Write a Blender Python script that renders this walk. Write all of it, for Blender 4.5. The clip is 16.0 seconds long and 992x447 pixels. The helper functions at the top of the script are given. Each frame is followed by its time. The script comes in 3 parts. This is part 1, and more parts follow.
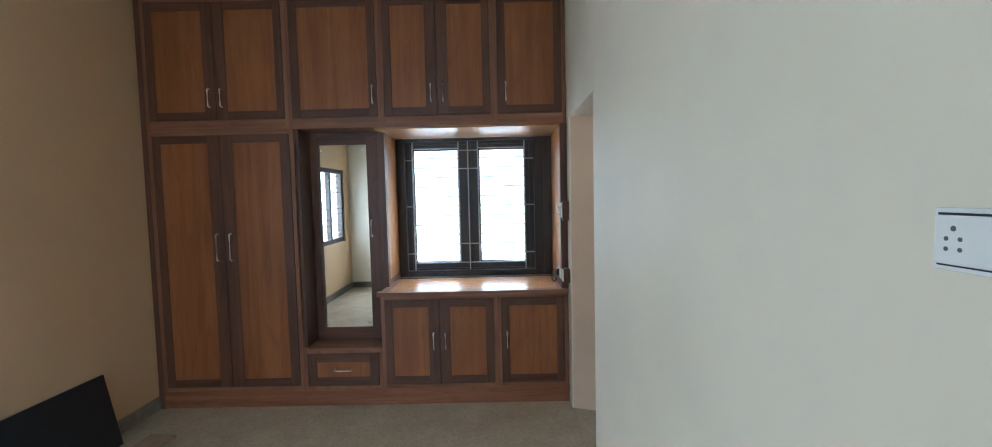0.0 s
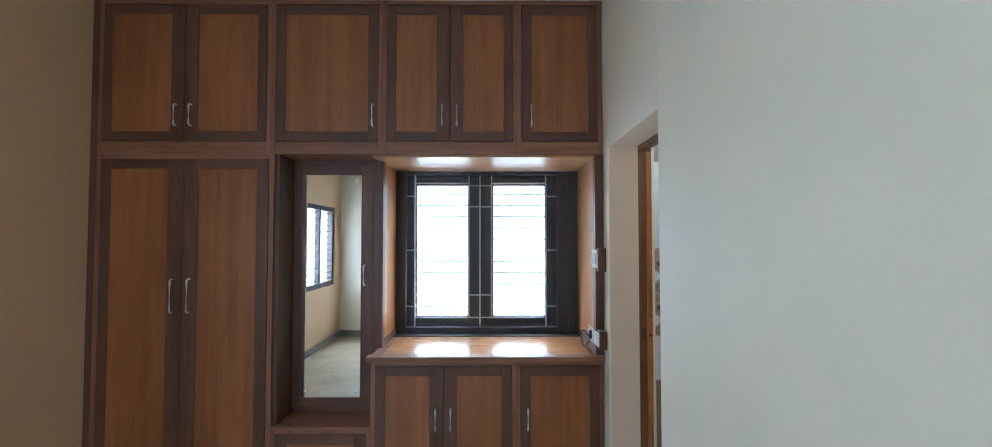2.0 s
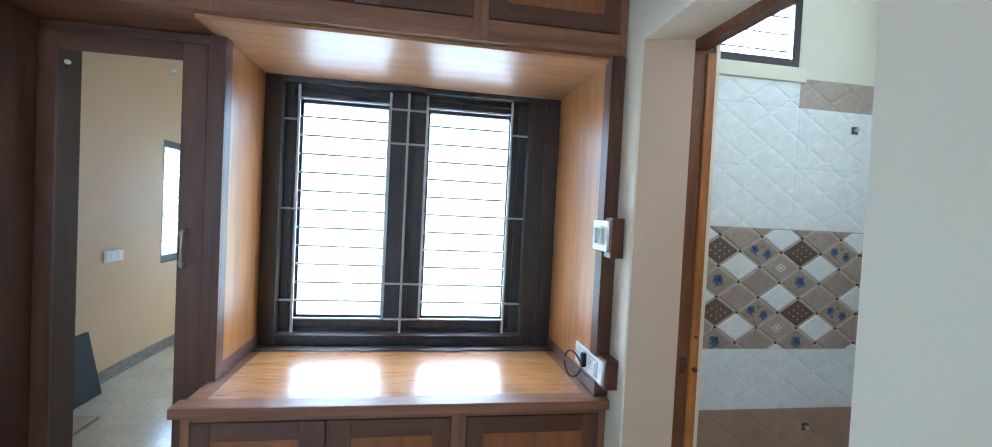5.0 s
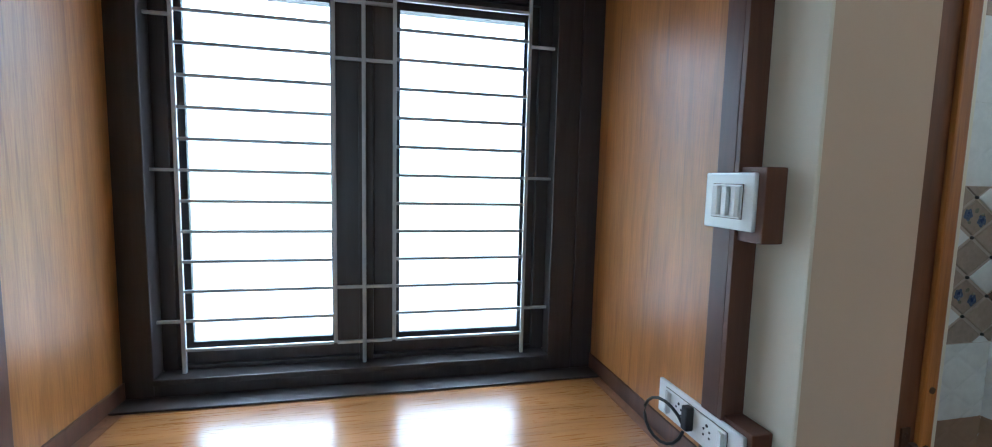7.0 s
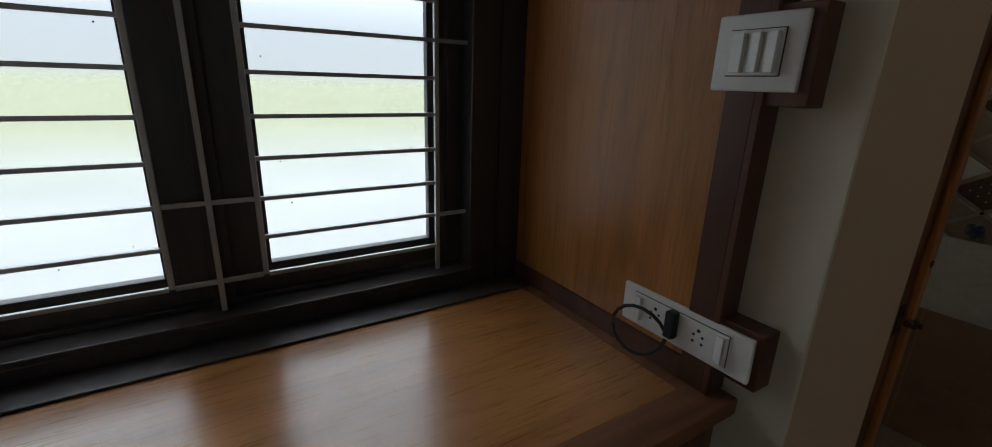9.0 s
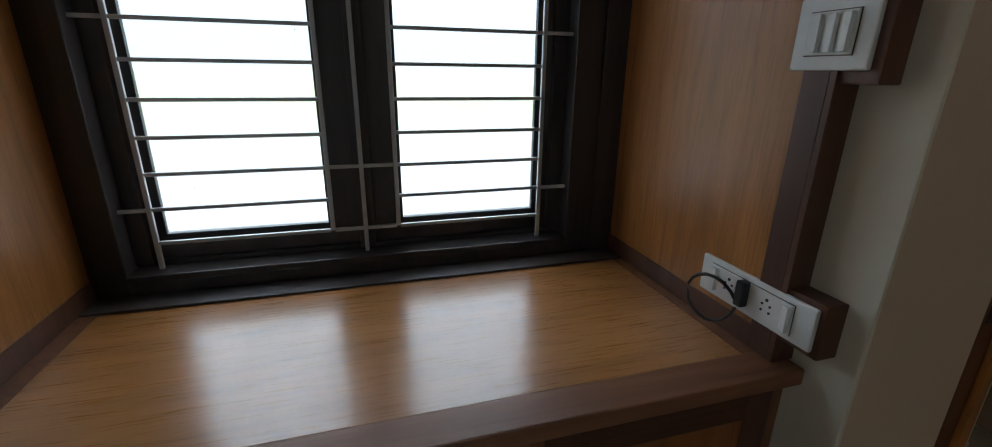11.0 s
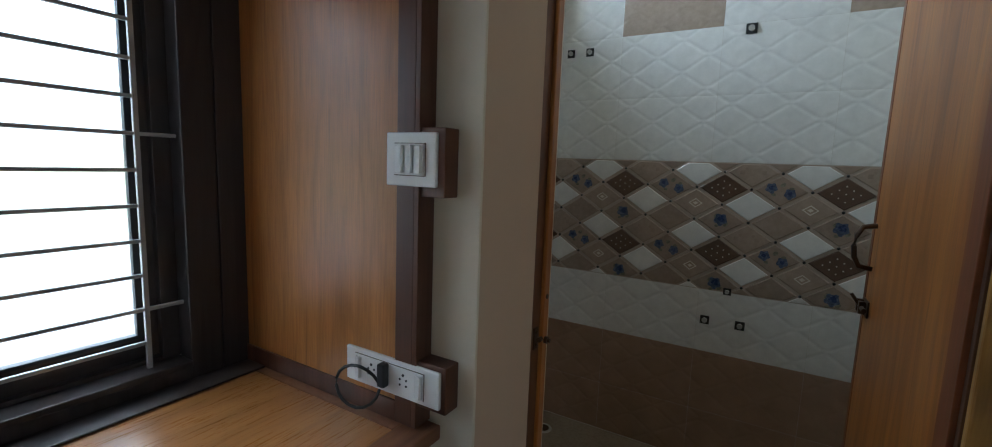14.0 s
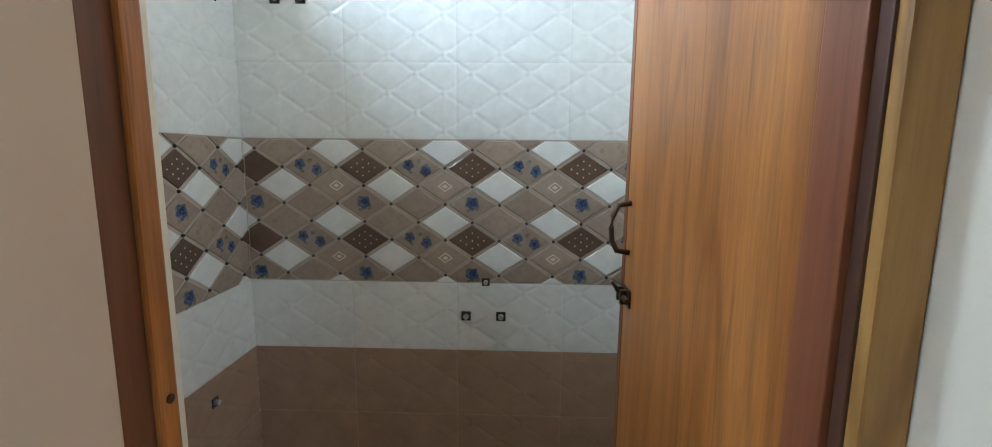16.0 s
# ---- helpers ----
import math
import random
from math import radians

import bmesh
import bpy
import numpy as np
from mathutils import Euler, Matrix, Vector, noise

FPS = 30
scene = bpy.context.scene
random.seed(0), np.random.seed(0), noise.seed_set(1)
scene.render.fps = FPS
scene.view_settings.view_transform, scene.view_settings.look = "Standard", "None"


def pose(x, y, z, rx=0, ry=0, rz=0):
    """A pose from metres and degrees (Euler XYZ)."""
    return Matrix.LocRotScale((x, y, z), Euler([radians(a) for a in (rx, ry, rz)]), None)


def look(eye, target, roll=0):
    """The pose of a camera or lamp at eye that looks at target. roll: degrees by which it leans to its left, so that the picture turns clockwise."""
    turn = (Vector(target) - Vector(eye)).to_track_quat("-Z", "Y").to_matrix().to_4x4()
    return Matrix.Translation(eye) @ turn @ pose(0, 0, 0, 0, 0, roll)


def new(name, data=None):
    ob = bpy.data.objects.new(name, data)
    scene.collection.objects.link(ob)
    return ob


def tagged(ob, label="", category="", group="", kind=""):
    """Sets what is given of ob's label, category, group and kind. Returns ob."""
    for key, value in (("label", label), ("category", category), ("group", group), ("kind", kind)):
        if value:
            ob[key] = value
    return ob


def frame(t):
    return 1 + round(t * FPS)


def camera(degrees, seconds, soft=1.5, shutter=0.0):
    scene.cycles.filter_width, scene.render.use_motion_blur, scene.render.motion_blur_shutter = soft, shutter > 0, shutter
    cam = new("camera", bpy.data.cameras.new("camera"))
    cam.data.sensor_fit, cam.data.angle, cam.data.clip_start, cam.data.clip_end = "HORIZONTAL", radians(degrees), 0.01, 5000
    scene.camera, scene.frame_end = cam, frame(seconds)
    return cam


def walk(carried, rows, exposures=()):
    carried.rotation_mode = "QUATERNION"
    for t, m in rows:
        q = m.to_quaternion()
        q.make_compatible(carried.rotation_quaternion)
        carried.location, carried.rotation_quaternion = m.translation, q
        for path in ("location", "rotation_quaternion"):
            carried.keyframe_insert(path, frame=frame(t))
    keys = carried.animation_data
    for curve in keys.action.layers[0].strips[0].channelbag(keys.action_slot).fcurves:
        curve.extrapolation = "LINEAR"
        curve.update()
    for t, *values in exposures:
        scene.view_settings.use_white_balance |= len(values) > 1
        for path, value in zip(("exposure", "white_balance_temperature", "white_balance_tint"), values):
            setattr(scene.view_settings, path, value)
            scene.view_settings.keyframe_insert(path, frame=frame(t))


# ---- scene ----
cam = camera(94.2, 16.0, soft=1.0)
METRES, EYE, TILT, LEAN, TURN = 4.53, 1.57, 0.0, 0.0, 0.4
ROWS = [
    (0.0, 0.0, 0.0, 0.0, -0.08, -3.49, 1.29),
    (0.5, -0.0356, 0.019, -0.0043, -1.79, -0.38, 1.06),
    (1.0, -0.0367, 0.0437, 0.0058, -3.78, 0.05, 0.26),
    (1.5, -0.0254, 0.0899, 0.004, -1.33, 3.05, -0.04),
    (2.0, -0.0369, 0.1336, 0.0014, -0.87, 1.81, 0.0),
    (2.5, -0.0512, 0.1711, 0.0024, -3.66, 0.62, -0.1),
    (3.0, -0.0396, 0.219, 0.0003, -4.5, 0.48, -0.38),
    (3.5, -0.0447, 0.267, -0.0042, -2.52, -0.24, -1.31),
    (4.0, -0.0588, 0.3153, -0.0017, -6.75, -0.74, -1.72),
    (4.5, -0.0418, 0.3609, -0.0063, -9.22, -1.19, -2.52),
    (7.0, -0.0374, 0.5864, -0.0196, -13.25, -5.48, -1.36),
    (7.5, -0.0416, 0.619, -0.0216, -18.45, -7.75, -1.99),
    (8.0, -0.0227, 0.6516, -0.0231, -17.85, -8.11, -2.21),
    (8.5, -0.0333, 0.6679, -0.0351, -21.81, -13.21, -2.51),
    (9.0, -0.0508, 0.6666, -0.0383, -32.21, -16.98, -1.71),
    (9.5, -0.0642, 0.6568, -0.0408, -37.69, -20.58, -2.69),
    (12.0, -0.048, 0.6201, -0.0394, -5.14, -13.73, 0.09),
    (12.5, -0.0624, 0.6333, -0.0325, -11.55, -10.43, -1.66),
    (13.0, -0.0738, 0.6426, -0.0297, -25.57, -8.98, -3.13),
    (13.5, -0.0682, 0.6346, -0.0284, -46.45, -8.03, -3.67),
    (14.0, -0.0558, 0.6175, -0.0275, -59.63, -7.24, -2.15),
    (14.5, -0.0258, 0.5952, -0.0286, -64.51, -7.59, -0.21),
    (15.0, 0.0027, 0.5853, -0.0308, -69.63, -7.68, 0.55),
    (15.5, 0.03, 0.609, -0.0314, -81.15, -8.04, -0.3),
    (16.0, 0.0526, 0.6233, -0.031, -88.61, -8.35, -0.5),
]
# eye settles as the light from the window fills the view
EXPOSURES = [(0.0, 0.5, 5250, 6), (2.0, 0.68, 5050, 5), (3.5, 0.85, 4900, 3), (4.5, 0.95, 4850, 3), (7.0, 0.05, 4950, 3), (7.5, -0.75, 5150, 5), (8.0, -1.55, 5550, 7), (9.0, -2.2, 6250, 10), (9.7, -2.1, 6300, 10),
             (11.8, -1.2, 5500, 5), (12.5, -1.0, 5300, 5), (13.0, -1.3, 5500, 6), (13.6, -1.6, 5750, 8), (14.2, -0.45, 5500, 6), (14.6, 0.3, 5500, 6), (15.0, 0.75, 5500, 8), (16.0, 0.55, 5450, 7)]
walk(cam, [(t, pose(0, 0, EYE, TILT, LEAN, TURN) @ pose(METRES * x, METRES * y, METRES * z, 90 + pitch, roll, yaw)) for t, x, y, z, yaw, pitch, roll in ROWS], EXPOSURES)

# ---- world and light ----
world = bpy.data.worlds.new("overcast")
scene.world = world
world.use_nodes = True
wn = world.node_tree.nodes
sky = wn.new("ShaderNodeTexSky")
sky.sky_type, sky.sun_disc = "NISHITA", False
sky.sun_elevation, sky.sun_rotation = radians(50), radians(200)
veil = wn.new("ShaderNodeMix")
veil.data_type = "RGBA"
veil.inputs["Factor"].default_value = 0.85
veil.inputs["B"].default_value = (13.2, 14.4, 15.3, 1)
world.node_tree.links.new(sky.outputs[0], veil.inputs["A"])
world.node_tree.links.new(veil.outputs["Result"], wn["Background"].inputs[0])
# an overcast sky is brighter overhead than at the horizon
wg, ws_, wr = wn.new("ShaderNodeTexCoord"), wn.new("ShaderNodeSeparateXYZ"), wn.new("ShaderNodeMapRange")
world.node_tree.links.new(wg.outputs["Generated"], ws_.inputs[0])
world.node_tree.links.new(ws_.outputs["Z"], wr.inputs[0])
wr.inputs["From Min"].default_value, wr.inputs["From Max"].default_value = 0.08, 0.8
wr.inputs["To Min"].default_value, wr.inputs["To Max"].default_value = 0.28, 1.4
world.node_tree.links.new(wr.outputs[0], wn["Background"].inputs[1])

sun = new("sun", bpy.data.lights.new("sun", "SUN"))
sun.data.energy, sun.data.angle, sun.data.color = 0.8, radians(30), (1, 0.96, 0.9)
sun.matrix_world = look((0, 0, 20), (6, 8, 0))


def window_light(name, at, toward, w, h, power):
    lamp = new(name, bpy.data.lights.new(name, "AREA"))
    lamp.data.shape, lamp.data.size, lamp.data.size_y = "RECTANGLE", w, h
    lamp.data.energy, lamp.data.color = power, (0.80, 0.92, 1.0)
    lamp.matrix_world = look(at, toward)


window_light("daylight_west", (-2.80, 0.01, 1.45), (0, 0.01, 1.45), 1.0, 1.15, 14)
window_light("daylight_south", (-1.60, -0.98, 1.45), (-1.60, 3, 1.45), 1.15, 1.15, 1.0)
window_light("daylight_vent", (1.44, 4.22, 2.54), (1.44, 3, 2.35), 0.5, 0.3, 50)


# ---- materials ----
def material(name, rough=0.5, metal=0.0):
    m = bpy.data.materials.new(name)
    m.use_nodes = True
    b = m.node_tree.nodes["Principled BSDF"]
    b.inputs["Roughness"].default_value, b.inputs["Metallic"].default_value = rough, metal
    return m, m.node_tree.nodes, m.node_tree.links, b


def coords(n, l, scale, jitter=True):
    tc, mp = n.new("ShaderNodeTexCoord"), n.new("ShaderNodeMapping")
    mp.inputs["Scale"].default_value = scale
    l.new(tc.outputs["Object"], mp.inputs[0])
    if jitter:
        info, mul = n.new("ShaderNodeObjectInfo"), n.new("ShaderNodeVectorMath")
        mul.operation = "SCALE"
        mul.inputs[0].default_value = (7, 3, 11)
        l.new(info.outputs["Random"], mul.inputs["Scale"])
        l.new(mul.outputs[0], mp.inputs["Location"])
    return mp.outputs[0]


def noise_tex(n, l, vec, scale, detail=4, rough=0.55, distort=0.0):
    t = n.new("ShaderNodeTexNoise")
    t.inputs["Scale"].default_value, t.inputs["Detail"].default_value = scale, detail
    t.inputs["Roughness"].default_value, t.inputs["Distortion"].default_value = rough, distort
    l.new(vec, t.inputs["Vector"])
    return t.outputs["Fac"]


def ramp(n, l, fac, stops):
    r = n.new("ShaderNodeValToRGB")
    e = r.color_ramp.elements
    while len(e) < len(stops):
        e.new(0.5)
    for el, (p, c) in zip(e, stops):
        el.position, el.color = p, (*c, 1)
    l.new(fac, r.inputs[0])
    return r.outputs[0]


def mixed(n, l, fac, a, b, mode="MIX"):
    x = n.new("ShaderNodeMix")
    x.data_type, x.blend_type = "RGBA", mode
    for sock, v in ((x.inputs["Factor"], fac), (x.inputs["A"], a), (x.inputs["B"], b)):
        if isinstance(v, bpy.types.NodeSocket):
            l.new(v, sock)
        else:
            sock.default_value = v
    return x.outputs["Result"]


def bump(n, l, b, height, strength, dist=0.002):
    x = n.new("ShaderNodeBump")
    x.inputs["Strength"].default_value, x.inputs["Distance"].default_value = strength, dist
    l.new(height, x.inputs["Height"])
    l.new(x.outputs[0], b.inputs["Normal"])


def vary_rough(n, l, b, fac, lo, hi):
    r = n.new("ShaderNodeMapRange")
    r.inputs["To Min"].default_value, r.inputs["To Max"].default_value = lo, hi
    l.new(fac, r.inputs[0])
    l.new(r.outputs[0], b.inputs["Roughness"])


def wood(name, dark, mid, light, axis="z", rough=0.38, coarse=1.0, grain=0.4, figure=0.3):
    """Stained veneer: long tonal bands, cathedral figure, fine pores."""
    m, n, l, b = material(name, rough)
    s = {"x": (1.2, 26, 26), "y": (26, 1.2, 26), "z": (26, 26, 1.2)}[axis]
    broad = noise_tex(n, l, coords(n, l, s), 0.36 * coarse, 4, 0.55, 1.3)
    fine = noise_tex(n, l, coords(n, l, tuple(k * 5 for k in s)), 1.6, 5, 0.7)
    c = ramp(n, l, broad, [(0.32, dark), (0.5, mid), (0.7, light)])
    # contour lines of a slow noise give the arched growth rings
    slow = noise_tex(n, l, coords(n, l, tuple(0.8 if k < 2 else k * 0.2 for k in s)), 0.9, 2, 0.4, 0.6)
    ring, wave = n.new("ShaderNodeMath"), n.new("ShaderNodeMath")
    ring.operation, wave.operation = "MULTIPLY", "SINE"
    ring.inputs[1].default_value = 42.0
    l.new(slow, ring.inputs[0])
    l.new(ring.outputs[0], wave.inputs[0])
    c = mixed(n, l, figure, c, ramp(n, l, wave.outputs[0], [(0.0, (1.08, 1.07, 1.06)), (0.55, (0.95, 0.93, 0.91)), (0.95, (0.6, 0.53, 0.48))]), "MULTIPLY")
    streak = ramp(n, l, fine, [(0.3, (0.55, 0.5, 0.46)), (0.62, (1.06, 1.05, 1.04))])
    c = mixed(n, l, grain, c, streak, "MULTIPLY")
    vein = noise_tex(n, l, coords(n, l, tuple(k * 2.2 for k in s)), 0.9, 2, 0.5, 0.5)
    c = mixed(n, l, grain * 0.8, c, ramp(n, l, vein, [(0.64, (1, 1, 1)), (0.70, (0.52, 0.46, 0.42))]), "MULTIPLY")
    tone = noise_tex(n, l, coords(n, l, (1.1, 1.1, 0.8)), 1.4, 2)
    shade = ramp(n, l, tone, [(0.3, (0.82, 0.8, 0.78)), (0.7, (1.1, 1.1, 1.1))])
    l.new(mixed(n, l, 0.8, c, shade, "MULTIPLY"), b.inputs["Base Color"])
    vary_rough(n, l, b, fine, rough - 0.06, rough + 0.12)
    bump(n, l, b, fine, 0.18, 0.0006)
    return m


def paint(name, col, rough=0.6, relief=0.12):
    m, n, l, b = material(name, rough)
    v = coords(n, l, (1, 1, 1), False)
    big = noise_tex(n, l, v, 1.3, 3)
    tint = ramp(n, l, big, [(0.3, tuple(k * 0.95 for k in col)), (0.7, tuple(min(1, k * 1.03) for k in col))])
    l.new(tint, b.inputs["Base Color"])
    fine = noise_tex(n, l, v, 90, 4, 0.6)
    wide = noise_tex(n, l, v, 5, 2)
    bump(n, l, b, mixed(n, l, 0.5, fine, wide), relief, 0.002)
    return m


def plain(name, col, rough=0.4, metal=0.0, wear=0.12, scale=30):
    m, n, l, b = material(name, rough, metal)
    f = noise_tex(n, l, coords(n, l, (1, 1, 1)), scale, 4, 0.6)
    l.new(ramp(n, l, f, [(0.3, tuple(k * (1 - wear) for k in col)), (0.7, tuple(min(1, k * (1 + wear)) for k in col))]), b.inputs["Base Color"])
    vary_rough(n, l, b, f, max(0.03, rough - 0.05), rough + 0.08)
    return m


M_TEAK = wood("teak_veneer", (0.235, 0.082, 0.022), (0.285, 0.104, 0.029), (0.33, 0.126, 0.038), grain=0.35, figure=0.2)
M_NICHE = wood("golden_teak_veneer", (0.32, 0.130, 0.031), (0.42, 0.178, 0.045), (0.49, 0.22, 0.062), "z", 0.32, 0.8, 0.6, 0.3)
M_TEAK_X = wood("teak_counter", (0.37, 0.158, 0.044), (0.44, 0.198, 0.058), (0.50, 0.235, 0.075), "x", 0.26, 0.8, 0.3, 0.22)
_b = M_TEAK_X.node_tree.nodes["Principled BSDF"]
_b.inputs["Coat Weight"].default_value, _b.inputs["Coat Roughness"].default_value = 0.6, 0.18
# same teak made paler: the window's glare on the soffit is in the colour
M_SOFFIT_GLARE = wood("teak_soffit_glare", (0.40, 0.19, 0.075), (0.48, 0.245, 0.10), (0.55, 0.29, 0.125), "x", 0.34, 0.8, 0.3, 0.2)
M_DARK = wood("dark_stained_wood", (0.078, 0.031, 0.017), (0.113, 0.046, 0.025), (0.145, 0.062, 0.034), "z", 0.42)
M_DARK_X = wood("dark_stained_rail", (0.078, 0.031, 0.017), (0.113, 0.046, 0.025), (0.145, 0.062, 0.034), "x", 0.42)
M_RAIL = wood("brown_carcass_x", (0.20, 0.086, 0.042), (0.25, 0.112, 0.056), (0.30, 0.14, 0.074), "x", 0.45)
M_STILE = wood("brown_carcass_z", (0.20, 0.086, 0.042), (0.25, 0.112, 0.056), (0.30, 0.14, 0.074), "z", 0.45)
M_KICK = wood("red_brown_plinth", (0.20, 0.075, 0.03), (0.27, 0.105, 0.045), (0.32, 0.135, 0.06), "x", 0.5)
M_WINWOOD = wood("black_brown_window_wood", (0.028, 0.021, 0.020), (0.042, 0.033, 0.031), (0.056, 0.044, 0.041), "z", 0.36)
M_DOORWOOD = wood("honey_teak_door", (0.34, 0.123, 0.024), (0.45, 0.172, 0.036), (0.53, 0.22, 0.054), "z", 0.33, 0.6, 0.7, 0.35)
M_DOORRED = wood("red_teak_edge", (0.19, 0.062, 0.026), (0.25, 0.085, 0.036), (0.30, 0.11, 0.048), "z", 0.4)
# frame faces turned from the light: their shade is in this darker brown
M_JAMB_SHADED = wood("shaded_brown_jamb", (0.13, 0.050, 0.020), (0.175, 0.068, 0.028), (0.21, 0.088, 0.038), "z", 0.4)
M_FRAME = wood("ochre_door_frame", (0.34, 0.175, 0.045), (0.43, 0.235, 0.065), (0.50, 0.285, 0.085), "z", 0.4, 0.8, 0.3, 0.6)
M_WALL = paint("cream_wall_paint", (0.77, 0.705, 0.565))
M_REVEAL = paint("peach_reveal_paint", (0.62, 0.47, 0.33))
M_TAN = paint("tan_wall_paint", (0.58, 0.39, 0.215))
M_CEIL = paint("white_ceiling_paint", (0.82, 0.81, 0.77))
M_CHROME = plain("brushed_steel", (0.80, 0.78, 0.74), 0.38, 0.75, 0.05)
M_GRILLE = plain("grey_painted_iron", (0.42, 0.43, 0.44), 0.38, 0.3, 0.1)
M_BLACK = plain("black_rubber", (0.015, 0.015, 0.016), 0.5)
M_PLATE = plain("white_switch_plastic", (0.80, 0.80, 0.78), 0.18, 0, 0.02)
M_HOLE = plain("dark_socket_hole", (0.02, 0.02, 0.02), 0.6)
M_PIN = plain("grey_pin_hole", (0.12, 0.12, 0.12), 0.6)
M_IRON = plain("dark_bronze_hardware", (0.10, 0.065, 0.045), 0.42, 0.7, 0.2)
M_SKIRT = plain("grey_brown_skirting_stone", (0.20, 0.175, 0.14), 0.35, 0, 0.25, 18)
M_BOARD = plain("matt_black_board", (0.012, 0.012, 0.014), 0.55, 0, 0.3, 9)
M_CARD = plain("brown_cardboard", (0.30, 0.21, 0.13), 0.8, 0, 0.2, 12)

M_MIRROR, _n, _l, _b = material("mirror_silver", 0.015, 1.0)
_b.inputs["Base Color"].default_value = (0.86, 0.88, 0.87, 1)
M_GLASS, _n, _l, _b = material("window_glass", 0.16)
_b.inputs["Base Color"].default_value = (0.97, 0.99, 0.99, 1)
_b.inputs["Transmission Weight"].default_value, _b.inputs["IOR"].default_value = 1.0, 1.22


def floor_stone(name, col, rough):
    m, n, l, b = material(name, rough)
    v = coords(n, l, (1, 1, 1))
    a, c = noise_tex(n, l, v, 3.0, 5, 0.6, 0.4), noise_tex(n, l, v, 55, 4, 0.7)
    base = ramp(n, l, a, [(0.3, tuple(k * 0.86 for k in col)), (0.7, tuple(k * 1.08 for k in col))])
    fleck = ramp(n, l, c, [(0.34, (0.72, 0.69, 0.64)), (0.56, (1, 1, 1))])
    l.new(mixed(n, l, 0.7, base, fleck, "MULTIPLY"), b.inputs["Base Color"])
    vary_rough(n, l, b, a, rough - 0.05, rough + 0.1)
    return m


M_FLOOR = floor_stone("beige_vitrified_floor", (0.48, 0.40, 0.285), 0.2)
M_BFLOOR = floor_stone("tan_bathroom_floor", (0.40, 0.31, 0.21), 0.35)
M_GROUT = plain("pale_grout", (0.60, 0.56, 0.51), 0.8)


def glazed(name, col, rough=0.16, wear=0.06, scale=20):
    return plain(name, col, rough, 0, wear, scale)


M_TWHITE = glazed("white_glazed_tile", (0.80, 0.79, 0.77))
M_TBROWN = glazed("brown_glazed_tile", (0.40, 0.262, 0.178), 0.2, 0.1, 8)
M_TBEIGE = glazed("beige_tile_print", (0.40, 0.31, 0.245), 0.2, 0.1, 40)
M_TTAN = glazed("tan_tile_print", (0.35, 0.27, 0.215), 0.2, 0.12, 40)
M_TDARK = glazed("dark_brown_tile_print", (0.135, 0.085, 0.06), 0.22, 0.12, 30)
M_TBLUE = glazed("blue_flower_print", (0.09, 0.115, 0.185), 0.25, 0.35, 90)
M_TBAND = glazed("pinkish_beige_tile_print", (0.50, 0.405, 0.335), 0.2)
M_TLIGHT = glazed("pale_motif_print", (0.74, 0.68, 0.60), 0.2)


# ---- building helpers ----
def box(bm, x0, x1, y0, y1, z0, z1, bevel=0.0):
    out = bmesh.ops.create_cube(bm, size=1)["verts"]
    for v in out:
        v.co = Vector(((x0 + x1) / 2 + v.co.x * (x1 - x0), (y0 + y1) / 2 + v.co.y * (y1 - y0), (z0 + z1) / 2 + v.co.z * (z1 - z0)))
    if bevel:
        edges = list({e for v in out for e in v.link_edges})
        bmesh.ops.bevel(bm, geom=edges, offset=bevel, segments=2, affect="EDGES", profile=0.6)
    return bm


def boxes(*rows, bevel=0.0):
    bm = bmesh.new()
    for r in rows:
        box(bm, *r, bevel)
    return bm


def rod(bm, a, b, r, sides=10):
    a, b = Vector(a), Vector(b)
    m = Matrix.Translation((a + b) / 2) @ (b - a).to_track_quat("Z", "Y").to_matrix().to_4x4()
    bmesh.ops.create_cone(bm, cap_ends=True, segments=sides, radius1=r, radius2=r, depth=(b - a).length, matrix=m)
    return bm


def tube(bm, pts, r, sides=8):
    """A round bar bent along the points."""
    rings = []
    pts = [Vector(p) for p in pts]
    for i, p in enumerate(pts):
        d = (pts[min(i + 1, len(pts) - 1)] - pts[max(i - 1, 0)]).normalized()
        q = d.to_track_quat("Z", "Y")
        rings.append([bm.verts.new(p + q @ Vector((r * math.cos(k * math.tau / sides), r * math.sin(k * math.tau / sides), 0))) for k in range(sides)])
    for a, b in zip(rings, rings[1:]):
        for k in range(sides):
            bm.faces.new((a[k], a[(k + 1) % sides], b[(k + 1) % sides], b[k]))
    bm.faces.new(list(reversed(rings[0])))
    bm.faces.new(rings[-1])
    return bm


def mesh_of(name, bm, mat, smooth=False):
    bmesh.ops.recalc_face_normals(bm, faces=bm.faces[:])
    me = bpy.data.meshes.new(name)
    bm.to_mesh(me)
    bm.free()
    me.materials.append(mat)
    if smooth:
        me.polygons.foreach_set("use_smooth", [True] * len(me.polygons))
    return me


def thing(name, at, label, category, group="", kind=""):
    ob = new(name)
    ob.empty_display_size = 0.1
    ob.location = at
    return tagged(ob, label, category, group, kind)


def base_of(ob):
    at = Vector((0, 0, 0))
    while ob:
        at += ob.location
        ob = ob.parent
    return at


def part(name, bm, mat, parent, label="", smooth=False):
    """One mesh, built in world metres, under a thing or a part."""
    bmesh.ops.translate(bm, verts=bm.verts[:], vec=-base_of(parent))
    ob = new(name, mesh_of(name, bm, mat, smooth))
    ob.parent = parent
    return tagged(ob, label)


def parts(name, rows, mat, parent, bevel=0.0, label=""):
    """One part for each box."""
    return [part(name, boxes(r, bevel=bevel), mat, parent, label) for r in rows]


